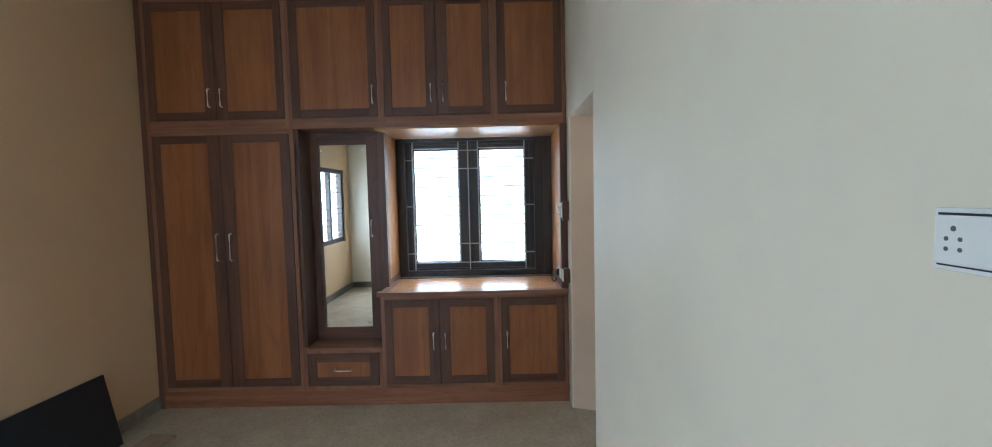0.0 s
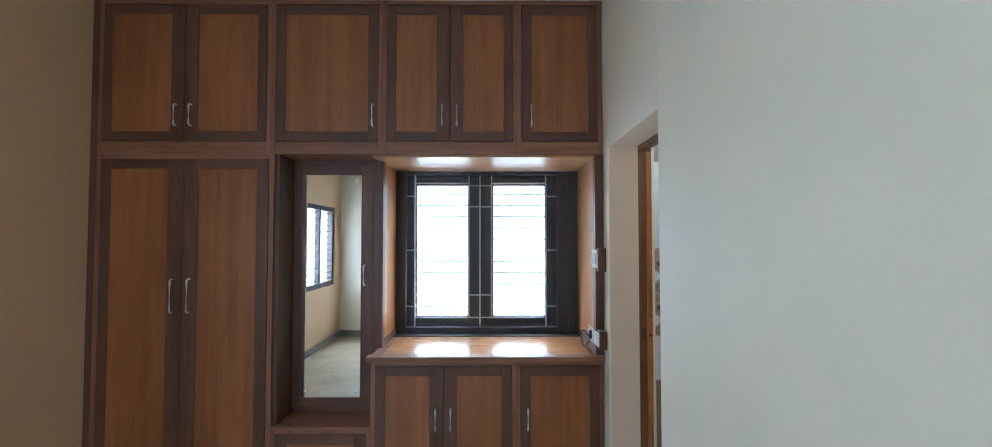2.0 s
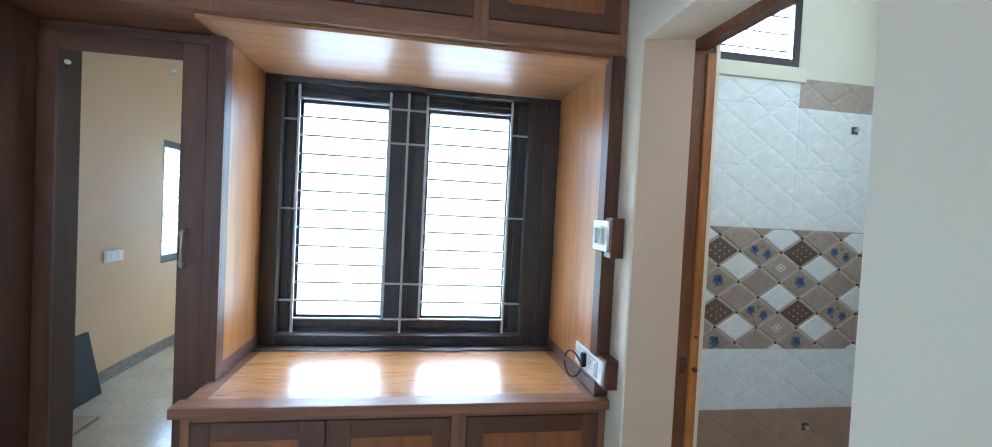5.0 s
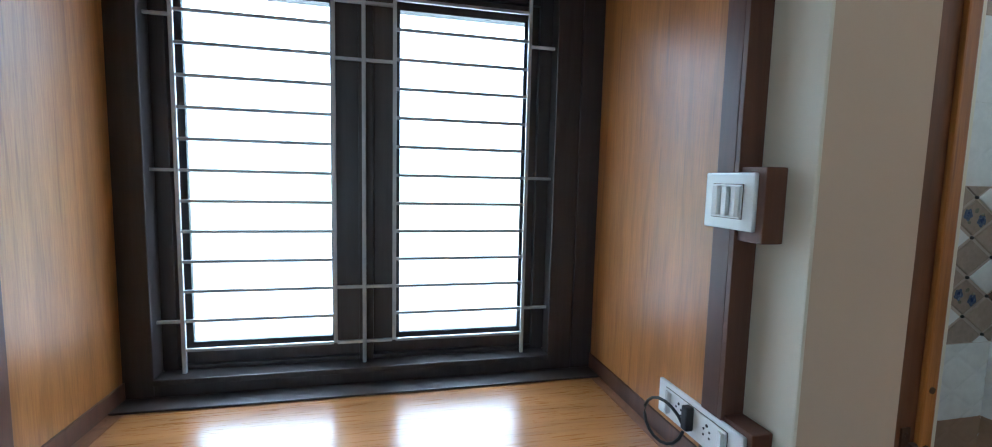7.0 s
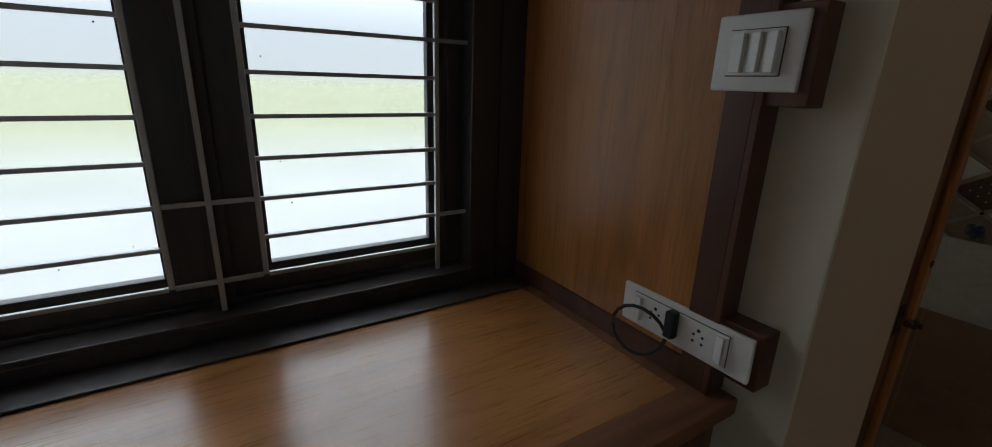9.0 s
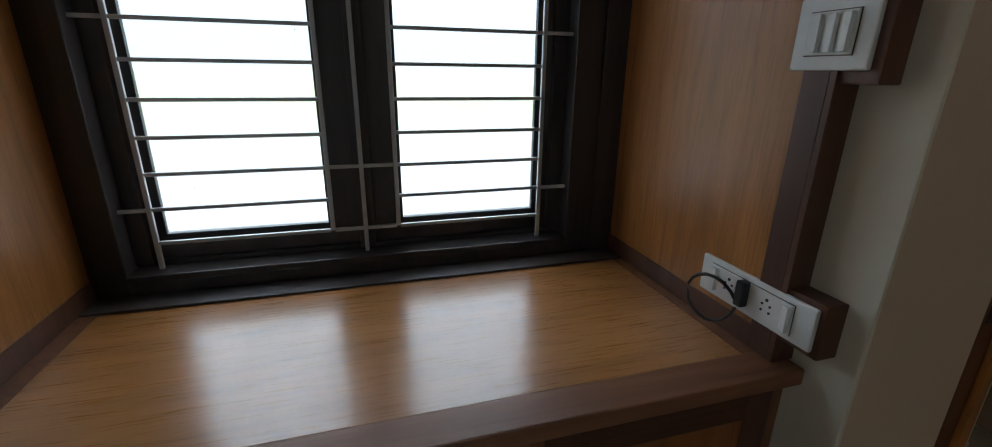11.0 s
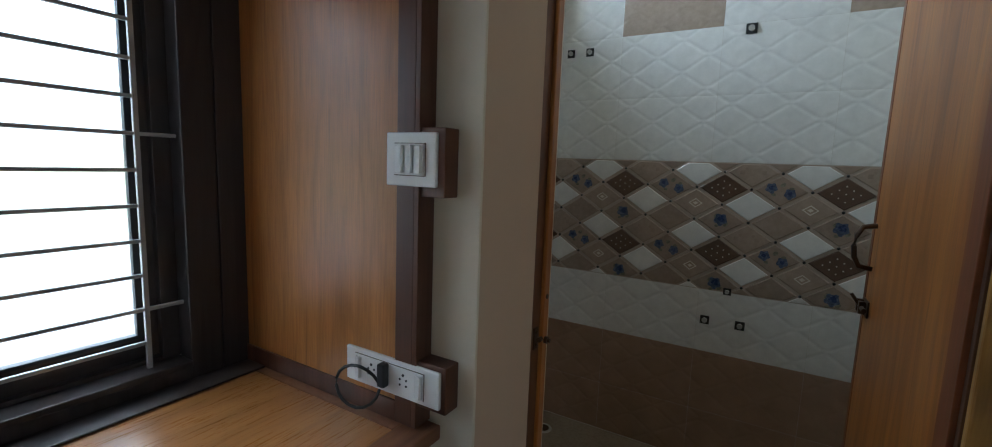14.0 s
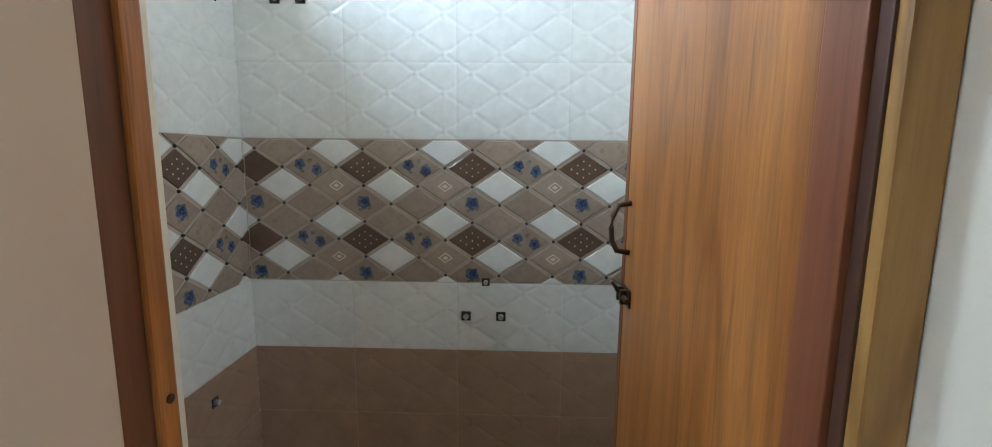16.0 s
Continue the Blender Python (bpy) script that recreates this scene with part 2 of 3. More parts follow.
def solid(name, bm, mat, label, category, kind="", group="", smooth=False):
    return tagged(new(name, mesh_of(name, bm, mat, smooth)), label, category, group, kind)


# ---- plan ----
XL, XR, YB, YF, YO, CEIL = -2.62, 0.51, -0.80, 3.41, 4.05, 3.05  # room: side walls, back wall, cabinet fronts, outer wall's inner face, ceiling
WT = 0.20
BX0, BX1, BY0, BY1, BZ = 0.74, 2.25, 2.05, 4.01, -0.07  # bathroom
DY0, DY1, DTOP = 2.482, 3.294, 2.11  # bathroom doorway in the side wall
WX0, WX1, WZ0, WZ1 = -0.828, 0.328, 0.90, 2.09  # window opening in the outer wall

# ---- setting ----
solid("floor", boxes((XL - WT, XR, YB - WT, YO, -0.15, 0)), M_FLOOR, "beige polished vitrified stone floor with faint flecks", "floor", "structure")
solid("ceiling", boxes((XL - WT, BX1 + WT, YB - WT, YO + WT, CEIL, CEIL + 0.15)), M_CEIL, "plain white painted plaster ceiling", "ceiling", "structure")
LW = (-0.53, 0.55, 0.86, 2.05)
solid("wall_west", boxes((XL - WT, XL, YB, LW[0], 0, CEIL), (XL - WT, XL, LW[1], YO + WT, 0, CEIL), (XL - WT, XL, LW[0], LW[1], 0, LW[2]), (XL - WT, XL, LW[0], LW[1], LW[3], CEIL)), M_TAN, "tan painted plaster wall with a window opening", "wall", "structure")
SW = (-2.27, -1.00, 0.86, 2.05)
solid("wall_south", boxes((XL - WT, SW[0], YB - WT, YB, 0, CEIL), (SW[1], XR + 0.15, YB - WT, YB, 0, CEIL), (SW[0], SW[1], YB - WT, YB, 0, SW[2]), (SW[0], SW[1], YB - WT, YB, SW[3], CEIL)), M_WALL, "cream painted plaster wall with a window opening", "wall", "structure")
solid("wall_east", boxes((XR, BX0, YB, DY0, -0.15, CEIL), (XR, BX0, DY1, YO, -0.15, CEIL), (XR, BX0, DY0, DY1, DTOP, CEIL), bevel=0.004), M_WALL, "cream white painted plaster wall around a recessed doorway", "wall", "structure")
VX = (1.19, 1.745, 2.35, 2.72)
solid("wall_north", boxes((XL - WT, WX0, YO, YO + WT, -0.15, CEIL), (WX1, VX[0], YO, YO + WT, -0.15, CEIL), (VX[1], BX1 + WT, YO, YO + WT, -0.15, CEIL),
      (WX0, WX1, YO, YO + WT, -0.15, WZ0), (WX0, WX1, YO, YO + WT, WZ1, CEIL), (VX[0], VX[1], YO, YO + WT, -0.15, VX[2]), (VX[0], VX[1], YO, YO + WT, VX[3], CEIL)), M_WALL, "painted outer wall with window openings", "wall", "structure")
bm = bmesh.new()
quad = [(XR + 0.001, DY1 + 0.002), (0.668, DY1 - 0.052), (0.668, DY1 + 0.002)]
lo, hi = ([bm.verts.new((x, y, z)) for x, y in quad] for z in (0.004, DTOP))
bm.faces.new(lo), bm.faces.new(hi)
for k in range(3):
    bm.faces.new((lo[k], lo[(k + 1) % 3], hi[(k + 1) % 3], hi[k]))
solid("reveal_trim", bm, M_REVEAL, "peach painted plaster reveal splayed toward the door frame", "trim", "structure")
solid("jamb_trim", boxes((0.744, 0.760, DY1 - 0.054, DY1 + 0.10, BZ, DTOP), bevel=0.003), M_WALL, "pale plaster edge behind the door jamb", "trim", "structure")
solid("wall_bathroom_east", boxes((BX1 + 0.012, BX1 + WT, BY0 - 0.1, YO, -0.15, CEIL)), M_WALL, "bathroom wall behind glazed tiles", "wall", "structure")
solid("wall_bathroom_south", boxes((BX0, BX1 + WT, BY0 - 0.1, BY0, -0.15, CEIL)), M_WALL, "plain bathroom side wall", "wall", "structure")
solid("floor_bathroom", boxes((XR, BX1, BY0, YO, -0.15, BZ)), M_BFLOOR, "tan matt ceramic bathroom floor", "floor", "structure")
solid("threshold", boxes((XR, BX0 + 0.02, DY0, DY1, BZ, 0.004), bevel=0.003), M_FLOOR, "beige stone sill across the bathroom doorway", "threshold", "structure")
solid("baseboard_west", boxes((XL, XL + 0.012, YB, YF + 0.02, 0, 0.10), bevel=0.003), M_SKIRT, "grey-brown stone skirting along the cream wall", "baseboard", "structure")
solid("baseboard_south", boxes((XL + 0.012, XR - 0.012, YB, YB + 0.012, 0, 0.10), bevel=0.003), M_SKIRT, "grey-brown stone skirting along the cream wall", "baseboard", "structure")
solid("baseboard_east", boxes((XR - 0.012, XR, YB, DY0, 0, 0.10), bevel=0.003), M_SKIRT, "grey-brown stone skirting along the cream wall", "baseboard", "structure")

# outdoors: pale yard, then a hazy field up to the horizon
M_GROUND, n_, l_, b_ = material("yard_and_field", 0.9)
geo, sep = n_.new("ShaderNodeNewGeometry"), n_.new("ShaderNodeSeparateXYZ")
l_.new(geo.outputs["Position"], sep.inputs[0])
rng = n_.new("ShaderNodeMapRange")
rng.inputs["From Min"].default_value, rng.inputs["From Max"].default_value = 10.0, 24.0
l_.new(sep.outputs["Y"], rng.inputs[0])
patch = noise_tex(n_, l_, geo.outputs["Position"], 0.25, 5)
pale = ramp(n_, l_, patch, [(0.3, (0.27, 0.265, 0.255)), (0.7, (0.33, 0.325, 0.315))])
grass = ramp(n_, l_, patch, [(0.3, (0.20, 0.20, 0.11)), (0.7, (0.25, 0.25, 0.155))])
l_.new(mixed(n_, l_, rng.outputs[0], pale, grass), b_.inputs["Base Color"])
solid("ground", boxes((-900, 900, -900, 1800, -0.6, -0.45)), M_GROUND, "pale yard running into a hazy green field", "ground", "structure")


# ---- fitted cupboards ----
def handle(parent, x, y, z, length, upright=True):
    """A bent steel bar pull on two feet."""
    h, d = length / 2, 0.028
    prof = [(-h, 0), (-h, d * 0.6), (-h + 0.008, d), (h - 0.008, d), (h, d * 0.6), (h, 0)]
    pts = [(x, y - o, z + s) if upright else (x + s, y - o, z) for s, o in prof]
    part("handle", tube(bmesh.new(), pts, 0.006), M_CHROME, parent, "brushed steel bar handle", True)


def leaf(parent, x0, x1, z0, z1, y, sides=(0.075, 0.075), ends=(0.06, 0.06), name="door"):
    """A framed leaf: dark frame round a recessed veneer panel."""
    g = 0.002
    x0, x1, z0, z1 = x0 + g, x1 - g, z0 + g, z1 - g
    a, b, c, d = x0 + sides[0], x1 - sides[1], z0 + ends[0], z1 - ends[1]
    fr = part(name, boxes((a - 0.004, b + 0.004, y + 0.005, y + 0.016, c - 0.004, d + 0.004)), M_TEAK, parent, "orange teak veneer panel")
    parts("stile", [(x0, a, y, y + 0.022, z0, z1), (b, x1, y, y + 0.022, z0, z1)], M_DARK, fr, 0.0025, "dark stained frame")
    parts("rail", [(a, b, y + 0.0005, y + 0.0215, z0, c), (a, b, y + 0.0005, y + 0.0215, d, z1)], M_DARK_X, fr, 0.0025, "dark stained frame")
    return fr


def carcass(parent, x0, x1, z0, z1, y0, y1, t=0.03):
    """Side boards with brown lipping, top, bottom and back."""
    parts("side", [(x0, x0 + t, y0, y1, z0, z1), (x1 - t, x1, y0, y1, z0, z1)], M_STILE, parent, 0.0015)
    parts("board", [(x0 + t, x1 - t, y0 + 0.001, y1, z0, z0 + t), (x0 + t, x1 - t, y0 + 0.001, y1, z1 - t, z1)], M_RAIL, parent, 0.0015)
    part("back", boxes((x0 + t, x1 - t, y1 - 0.02, y1 - 0.005, z0 + t, z1 - t)), M_DARK, parent)


CB = 4.04
LOFT0, LOFT1 = 2.09, 3.045
lofts = [(-2.575, -1.525, 2), (-1.525, -0.845, 1), (-0.845, -0.018, 2), (-0.018, 0.505, 1)]
for x0, x1, count in lofts:
    u = thing("overhead_cabinet", (x0, YF, LOFT0), "overhead cupboard of dark wood with teak veneer doors, closed" if count == 1 else "double overhead cupboard of dark wood with teak veneer doors, closed", "cabinet", "overhead cupboards")
    carcass(u, x0, x1, LOFT0 + 0.0, LOFT1, YF, CB, 0.026)
    a, b, c, d = x0 + 0.026, x1 - 0.026, LOFT0 + 0.075, LOFT1 - 0.03
    part("bottom_rail", boxes((x0 + 0.026, x1 - 0.026, YF + 0.001, YF + 0.02, LOFT0 + 0.026, LOFT0 + 0.075), bevel=0.002), M_RAIL, u, "brown lipping")
    if count == 2:
        m = (a + b) / 2
        l = leaf(u, a, m, c, d, YF - 0.004, (0.055, 0.08))
        handle(l, m - 0.045, YF - 0.004, 2.325, 0.13)
        l = leaf(u, m, b, c, d, YF - 0.004, (0.08, 0.055))
        handle(l, m + 0.045, YF - 0.004, 2.325, 0.13)
    else:
        l = leaf(u, a, b, c, d, YF - 0.004, (0.06, 0.06))
        handle(l, b - 0.03 if x0 < -1 else a + 0.06, YF - 0.004, 2.325, 0.13)

u = thing("wardrobe", (-2.575, YF, 0.13), "tall two-door wardrobe, dark frames round teak veneer panels", "wardrobe")
carcass(u, -2.575, -1.50, 0.13, LOFT0 - 0.002, YF, CB, 0.03)
m = -2.045
l = leaf(u, -2.545, m, 0.16, 2.06, YF - 0.004, (0.06, 0.09))
handle(l, m - 0.05, YF - 0.004, 1.23, 0.20)
l = leaf(u, m, -1.53, 0.16, 2.06, YF - 0.004, (0.09, 0.07))
handle(l, m + 0.05, YF - 0.004, 1.23, 0.20)
solid("filler_strip", boxes((XL + 0.001, -2.577, YF + 0.004, YF + 0.03, 0.0, CEIL - 0.002)), M_DARK, "dark wooden strip between wardrobe and wall", "trim", "structure")
solid("plinth", boxes((XL + 0.013, XR - 0.002, YF + 0.006, YF + 0.03, 0, 0.128), bevel=0.002), M_KICK, "red-brown wooden plinth under the cupboards", "plinth", "structure")

# dressing unit with its mirror door set back
MY = 3.635
u = thing("dressing_cabinet", (-1.498, YF, 0.13), "dressing cupboard with a long mirror door above a drawer", "cabinet")
parts("side_board", [(-1.498, -1.474, YF + 0.02, CB, 0.446, LOFT0 - 0.002), (-0.945, -0.912, MY - 0.01, CB, 0.446, LOFT0 - 0.002)], M_DARK, u, 0.0015)
part("ledge", boxes((-1.498, -0.905, YF, CB, 0.425, 0.445), bevel=0.002), M_RAIL, u, "brown ledge before the mirror")
part("back", boxes((-1.474, -0.945, CB - 0.02, CB - 0.005, 0.445, LOFT0 - 0.01)), M_DARK, u)
parts("rail", [(-1.474, -0.945, MY, MY + 0.02, 0.445, 0.487), (-1.474, -0.945, MY, MY + 0.02, 2.052, LOFT0 - 0.004)], M_DARK_X, u, 0.002)
fr = part("mirror_door", boxes((-1.44, -1.0, MY + 0.009, MY + 0.018, 0.51, 2.03)), M_DARK, u, "dark framed mirror door")
parts("stile", [(-1.472, -1.415, MY - 0.004, MY + 0.02, 0.488, 2.05), (-1.03, -0.947, MY - 0.004, MY + 0.02, 0.488, 2.05)], M_DARK, fr, 0.003)
parts("rail", [(-1.415, -1.03, MY - 0.0035, MY + 0.0195, 0.488, 0.545), (-1.415, -1.03, MY - 0.0035, MY + 0.0195, 1.99, 2.05)], M_DARK_X, fr, 0.003)
part("mirror", boxes((-1.418, -1.027, MY + 0.001, MY + 0.007, 0.542, 1.993), bevel=0.0015), M_MIRROR, fr, "clear silvered mirror glass")
for sx in (-1.385, -1.06):
    for sz in (0.58, 1.95):
        part("mirror_stud", rod(bmesh.new(), (sx, MY + 0.002, sz), (sx, MY - 0.004, sz), 0.008, 12), M_CHROME, fr)
handle(fr, -1.005, MY - 0.004, 1.335, 0.13)
parts("drawer_case", [(-1.498, -1.474, YF, CB, 0.13, 0.425), (-0.929, -0.905, YF, CB, 0.13, 0.425), (-1.474, -0.929, YF, YF + 0.02, 0.13, 0.155), (-1.474, -0.929, YF, YF + 0.02, 0.405, 0.425)], M_STILE, u, 0.0015)
d = leaf(u, -1.474, -0.929, 0.155, 0.405, YF - 0.004, (0.07, 0.07), (0.065, 0.065), "drawer")
handle(d, -1.20, YF - 0.004, 0.28, 0.13, False)

# base units under the window seat
CZ = 0.865
for x0, x1, count in ((-0.903, -0.028, 2), (-0.028, 0.505, 1)):
    u = thing("base_cabinet", (x0, YF, 0.13), "low double cupboard with teak veneer doors under the counter" if count == 2 else "low single-door cupboard with teak veneer under the counter", "cabinet", "cupboards under the counter")
    carcass(u, x0, x1, 0.13, CZ - 0.032, YF, CB, 0.026)
    a, b, c, d = x0 + 0.026, x1 - 0.026, 0.156, CZ - 0.058
    if count == 2:
        m = (a + b) / 2
        l = leaf(u, a, m, c, d, YF - 0.004, (0.06, 0.08))
        handle(l, m - 0.045, YF - 0.004, 0.49, 0.12)
        l = leaf(u, m, b, c, d, YF - 0.004, (0.08, 0.06))
        handle(l, m + 0.045, YF - 0.004, 0.49, 0.12)
    else:
        l = leaf(u, a, b, c, d, YF - 0.004, (0.06, 0.06))
        handle(l, a + 0.045, YF - 0.004, 0.49, 0.12)

t = thing("counter", (-0.2, YF, CZ - 0.032), "polished teak window counter with dark brown wooden edging", "counter")
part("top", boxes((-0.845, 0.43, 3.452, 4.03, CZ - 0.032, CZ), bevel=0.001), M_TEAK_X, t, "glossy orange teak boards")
part("front_edge", boxes((-0.925, 0.503, 3.375, 3.4515, CZ - 0.032, CZ + 0.0015), bevel=0.004), M_RAIL, t, "brown front lipping")
part("back_edge", boxes((-0.878, 0.455, 3.946, 4.0235, CZ + 0.0015, CZ + 0.007), bevel=0.002), M_WINWOOD, t, "dark wooden strip below the window")
part("side_edge", boxes((-0.905, -0.8455, 3.452, 4.03, CZ - 0.032, CZ + 0.001), bevel=0.002), M_STILE, t)
part("side_edge", boxes((0.4305, 0.503, 3.452, 4.03, CZ - 0.032, CZ + 0.001), bevel=0.002), M_STILE, t)

# panelling of the window niche
NL, NR = -0.885, 0.462
for nm, x0, x1, px in (("niche_panel_left", -0.911, NL, NL), ("niche_panel_right", NR, 0.508, NR)):
    y0 = 3.60 if x0 < 0 else YF
    s = 1 if x0 < 0 else -1
    t = thing("niche_panelling", ((x0 + x1) / 2, y0, CZ + 0.002), "teak veneer side panelling of the window niche with dark edging", "panelling", "niche sides")
    part("panel", boxes((x0, x1, y0 + 0.012, 4.03, CZ + 0.002, LOFT0 - 0.002)), M_NICHE, t, "golden orange teak veneer")
    e = sorted((px, px + s * 0.006))
    part("bottom_strip", boxes((e[0], e[1] , y0 + 0.06, 4.03, CZ + 0.002, CZ + 0.05), bevel=0.0015), M_DARK, t, "dark wooden strip")
    parts("front_strip", [(min(x0, e[0]), max(x1, e[1]), y0, y0 + 0.012, CZ + 0.002, LOFT0 - 0.002), (e[0], e[1], y0 + 0.0125, y0 + 0.06, CZ + 0.002, LOFT0 - 0.002)], M_DARK, t, 0.0015, "dark wooden edge")
solid("niche_soffit", boxes((-0.911, 0.508, YF + 0.03, 4.03, LOFT0 - 0.014, LOFT0 - 0.001), bevel=0.002), M_SOFFIT_GLARE, "teak veneered board lining the top of the window niche, window glare put into its paler colour", "panelling", "structure")


# ---- window in the niche ----
w = thing("window_1", (-0.24, YO, WZ0), "two-light window with black-brown frame, iron grille and clouded glass", "window", kind="structure")
yf = 4.03
part("casing", boxes((-0.911, -0.812, yf, yf + 0.06, CZ, 2.075), bevel=0.003), M_WINWOOD, w, "broad dark casing")
part("casing", boxes((0.312, 0.392, yf + 0.004, yf + 0.06, CZ, 2.075), bevel=0.003), M_WINWOOD, w, "broad dark casing")
part("casing", boxes((0.392, 0.508, yf, yf + 0.06, CZ, 2.075), bevel=0.003), M_WINWOOD, w, "broad dark casing")
part("casing_rail", boxes((-0.812, 0.312, yf, yf + 0.06, CZ, 0.902), bevel=0.003), M_WINWOOD, w)
part("casing_rail", boxes((-0.812, 0.312, yf, yf + 0.06, 2.05, 2.075), bevel=0.003), M_WINWOOD, w)
part("window_sill", boxes((-0.812, 0.312, yf - 0.006, yf + 0.13, 0.902, 0.918), bevel=0.003), M_WINWOOD, w, "dark wooden sill")
yg = yf + 0.06
PANES = ((-0.75, -0.347), (-0.172, 0.236))
PZ0, PZ1 = 0.986, 1.975
for x0, x1, z0, z1 in ((-0.83, -0.775, 0.918, 2.06), (-0.28, -0.238, 0.918, 2.06), (0.272, 0.33, 0.918, 2.06), (-0.775, -0.28, 2.025, 2.06), (-0.238, 0.272, 2.025, 2.06), (-0.775, -0.28, 0.918, 0.93), (-0.238, 0.272, 0.918, 0.93)):
    part("window_frame", boxes((x0, x1, yg, yg + 0.09, z0, z1), bevel=0.002), M_WINWOOD, w)
for (p0, p1), (s0, s1) in zip(PANES, ((-0.775, -0.28), (-0.238, 0.272))):
    sash = part("sash", boxes((s0, p0, yg + 0.02, yg + 0.06, 0.93, 2.025), (p1, s1, yg + 0.02, yg + 0.06, 0.93, 2.025), (p0, p1, yg + 0.02, yg + 0.06, 0.93, PZ0), (p0, p1, yg + 0.02, yg + 0.06, PZ1, 2.025)), M_WINWOOD, w, "black-brown casement sash")
    part("bead", boxes((p0, p0 + 0.012, yg + 0.012, yg + 0.02, PZ0, PZ1), (p1 - 0.012, p1, yg + 0.012, yg + 0.02, PZ0, PZ1), (p0 + 0.012, p1 - 0.012, yg + 0.012, yg + 0.02, PZ0, PZ0 + 0.008)), M_BLACK, sash)
    pane = part("pane", boxes((p0 - 0.003, p1 + 0.003, yg + 0.036, yg + 0.040, PZ0 - 0.003, PZ1 + 0.003)), M_GLASS, sash, "slightly clouded glass")
    pane.visible_shadow = False
    rnd = random.Random(int(p0 * 1000))
    sp = bmesh.new()
    for k in range(7):
        bmesh.ops.create_uvsphere(sp, u_segments=6, v_segments=4, radius=rnd.uniform(0.0008, 0.002), matrix=Matrix.Translation((rnd.uniform(p0 + 0.02, p1 - 0.02), yg + 0.0355, rnd.uniform(PZ0 + 0.03, PZ0 + 0.5))))
    part("specks", sp, M_HOLE, sash, "dirt specks on the glass")

# iron grille on the inner side of the frame
GY = yf + 0.035
GX = (-0.749, -0.346, -0.263, -0.176, 0.231)
GZ0, GZ1 = 0.984, 2.046
g = thing("window_grille", (-0.24, GY, 0.918), "grey painted iron window grille of flat bars", "grille")


def flat_bar(x0, x1, z0, z1):
    part("bar", boxes((x0, x1, GY - 0.005, GY + 0.005, z0, z1), bevel=0.0015), M_GRILLE, g)


b = 0.0055
for i, x in enumerate(GX):
    lo, hi = ((0.918, 2.05) if i in (0, 2, 4) else (GZ0, GZ1))
    flat_bar(x - b, x + b, lo, hi)
ROWS_Z = [GZ0 + k * 0.0837 for k in range(13)]
for k, z in enumerate(ROWS_Z):
    for x0, x1 in ((GX[0], GX[1]), (GX[3], GX[4])):
        flat_bar(x0 + b, x1 - b, z - 0.0045, z + 0.0045)
for z in (GZ0, 1.152, 1.812, 1.97):
    flat_bar(GX[1] + b, GX[2] - b, z - 0.0045, z + 0.0045)
    flat_bar(GX[2] + b, GX[3] - b, z - 0.0045, z + 0.0045)
for z in (1.067, 1.486, 1.89):
    flat_bar(-0.83, GX[0] - b, z - 0.0045, z + 0.0045)
    flat_bar(GX[4] + b, 0.325, z - 0.0045, z + 0.0045)


# ---- windows behind the camera ----
def far_window(name, at, width, height, turn):
    """A barred window in its opening, built facing -y at the origin and then turned."""
    w = thing(name, (0, 0, 0), "white-lit window with brown wooden frame and grille bars", "window", kind="structure")
    h = width / 2
    parts("window_frame", [(-h, -h + 0.07, -0.02, 0.06, 0, height), (h - 0.07, h, -0.02, 0.06, 0, height), (-h + 0.07, h - 0.07, -0.02, 0.06, 0, 0.07), (-h + 0.07, h - 0.07, -0.02, 0.06, height - 0.07, height), (-0.04, 0.04, -0.01, 0.06, 0.07, height - 0.07)], M_WINWOOD, w, 0.003)
    for k in range(12):
        z = 0.07 + (k + 0.5) * (height - 0.14) / 12
        parts("bar", [(-h + 0.07, -0.04, 0.0, 0.01, z - 0.005, z + 0.005), (0.04, h - 0.07, 0.0, 0.01, z - 0.005, z + 0.005)], M_WINWOOD, w)
    w.matrix_basis = pose(*at, 0, 0, turn)
    return w


far_window("window_2", (XL - 0.04, (LW[0] + LW[1]) / 2, LW[2]), LW[1] - LW[0], LW[3] - LW[2], 90)
far_window("window_3", ((SW[0] + SW[1]) / 2, YB + 0.012, SW[2]), SW[1] - SW[0], SW[3] - SW[2], 180)

# ventilator high in the bathroom
v = thing("window_4", (1.44, BY1, VX[2]), "small high ventilator window with dark frame", "window", kind="structure")
x0, x1, z0, z1 = VX
parts("window_frame", [(x0, x0 + 0.045, BY1, BY1 + 0.08, z0, z1), (x1 - 0.045, x1, BY1, BY1 + 0.08, z0, z1), (x0 + 0.045, x1 - 0.045, BY1, BY1 + 0.08, z0, z0 + 0.045), (x0 + 0.045, x1 - 0.045, BY1, BY1 + 0.08, z1 - 0.045, z1)], M_WINWOOD, v, 0.003)
parts("bar", [(x0 + 0.045, x1 - 0.045, BY1 + 0.04, BY1 + 0.05, z0 + k * 0.09, z0 + k * 0.09 + 0.008) for k in (1, 2, 3)], M_WINWOOD, v)
part("sill_band", boxes((x0 - 0.04, x1 + 0.04, BY1 - 0.012, BY1 + 0.03, z0 - 0.075, z0), bevel=0.003), M_WALL, v, "cream plaster band")


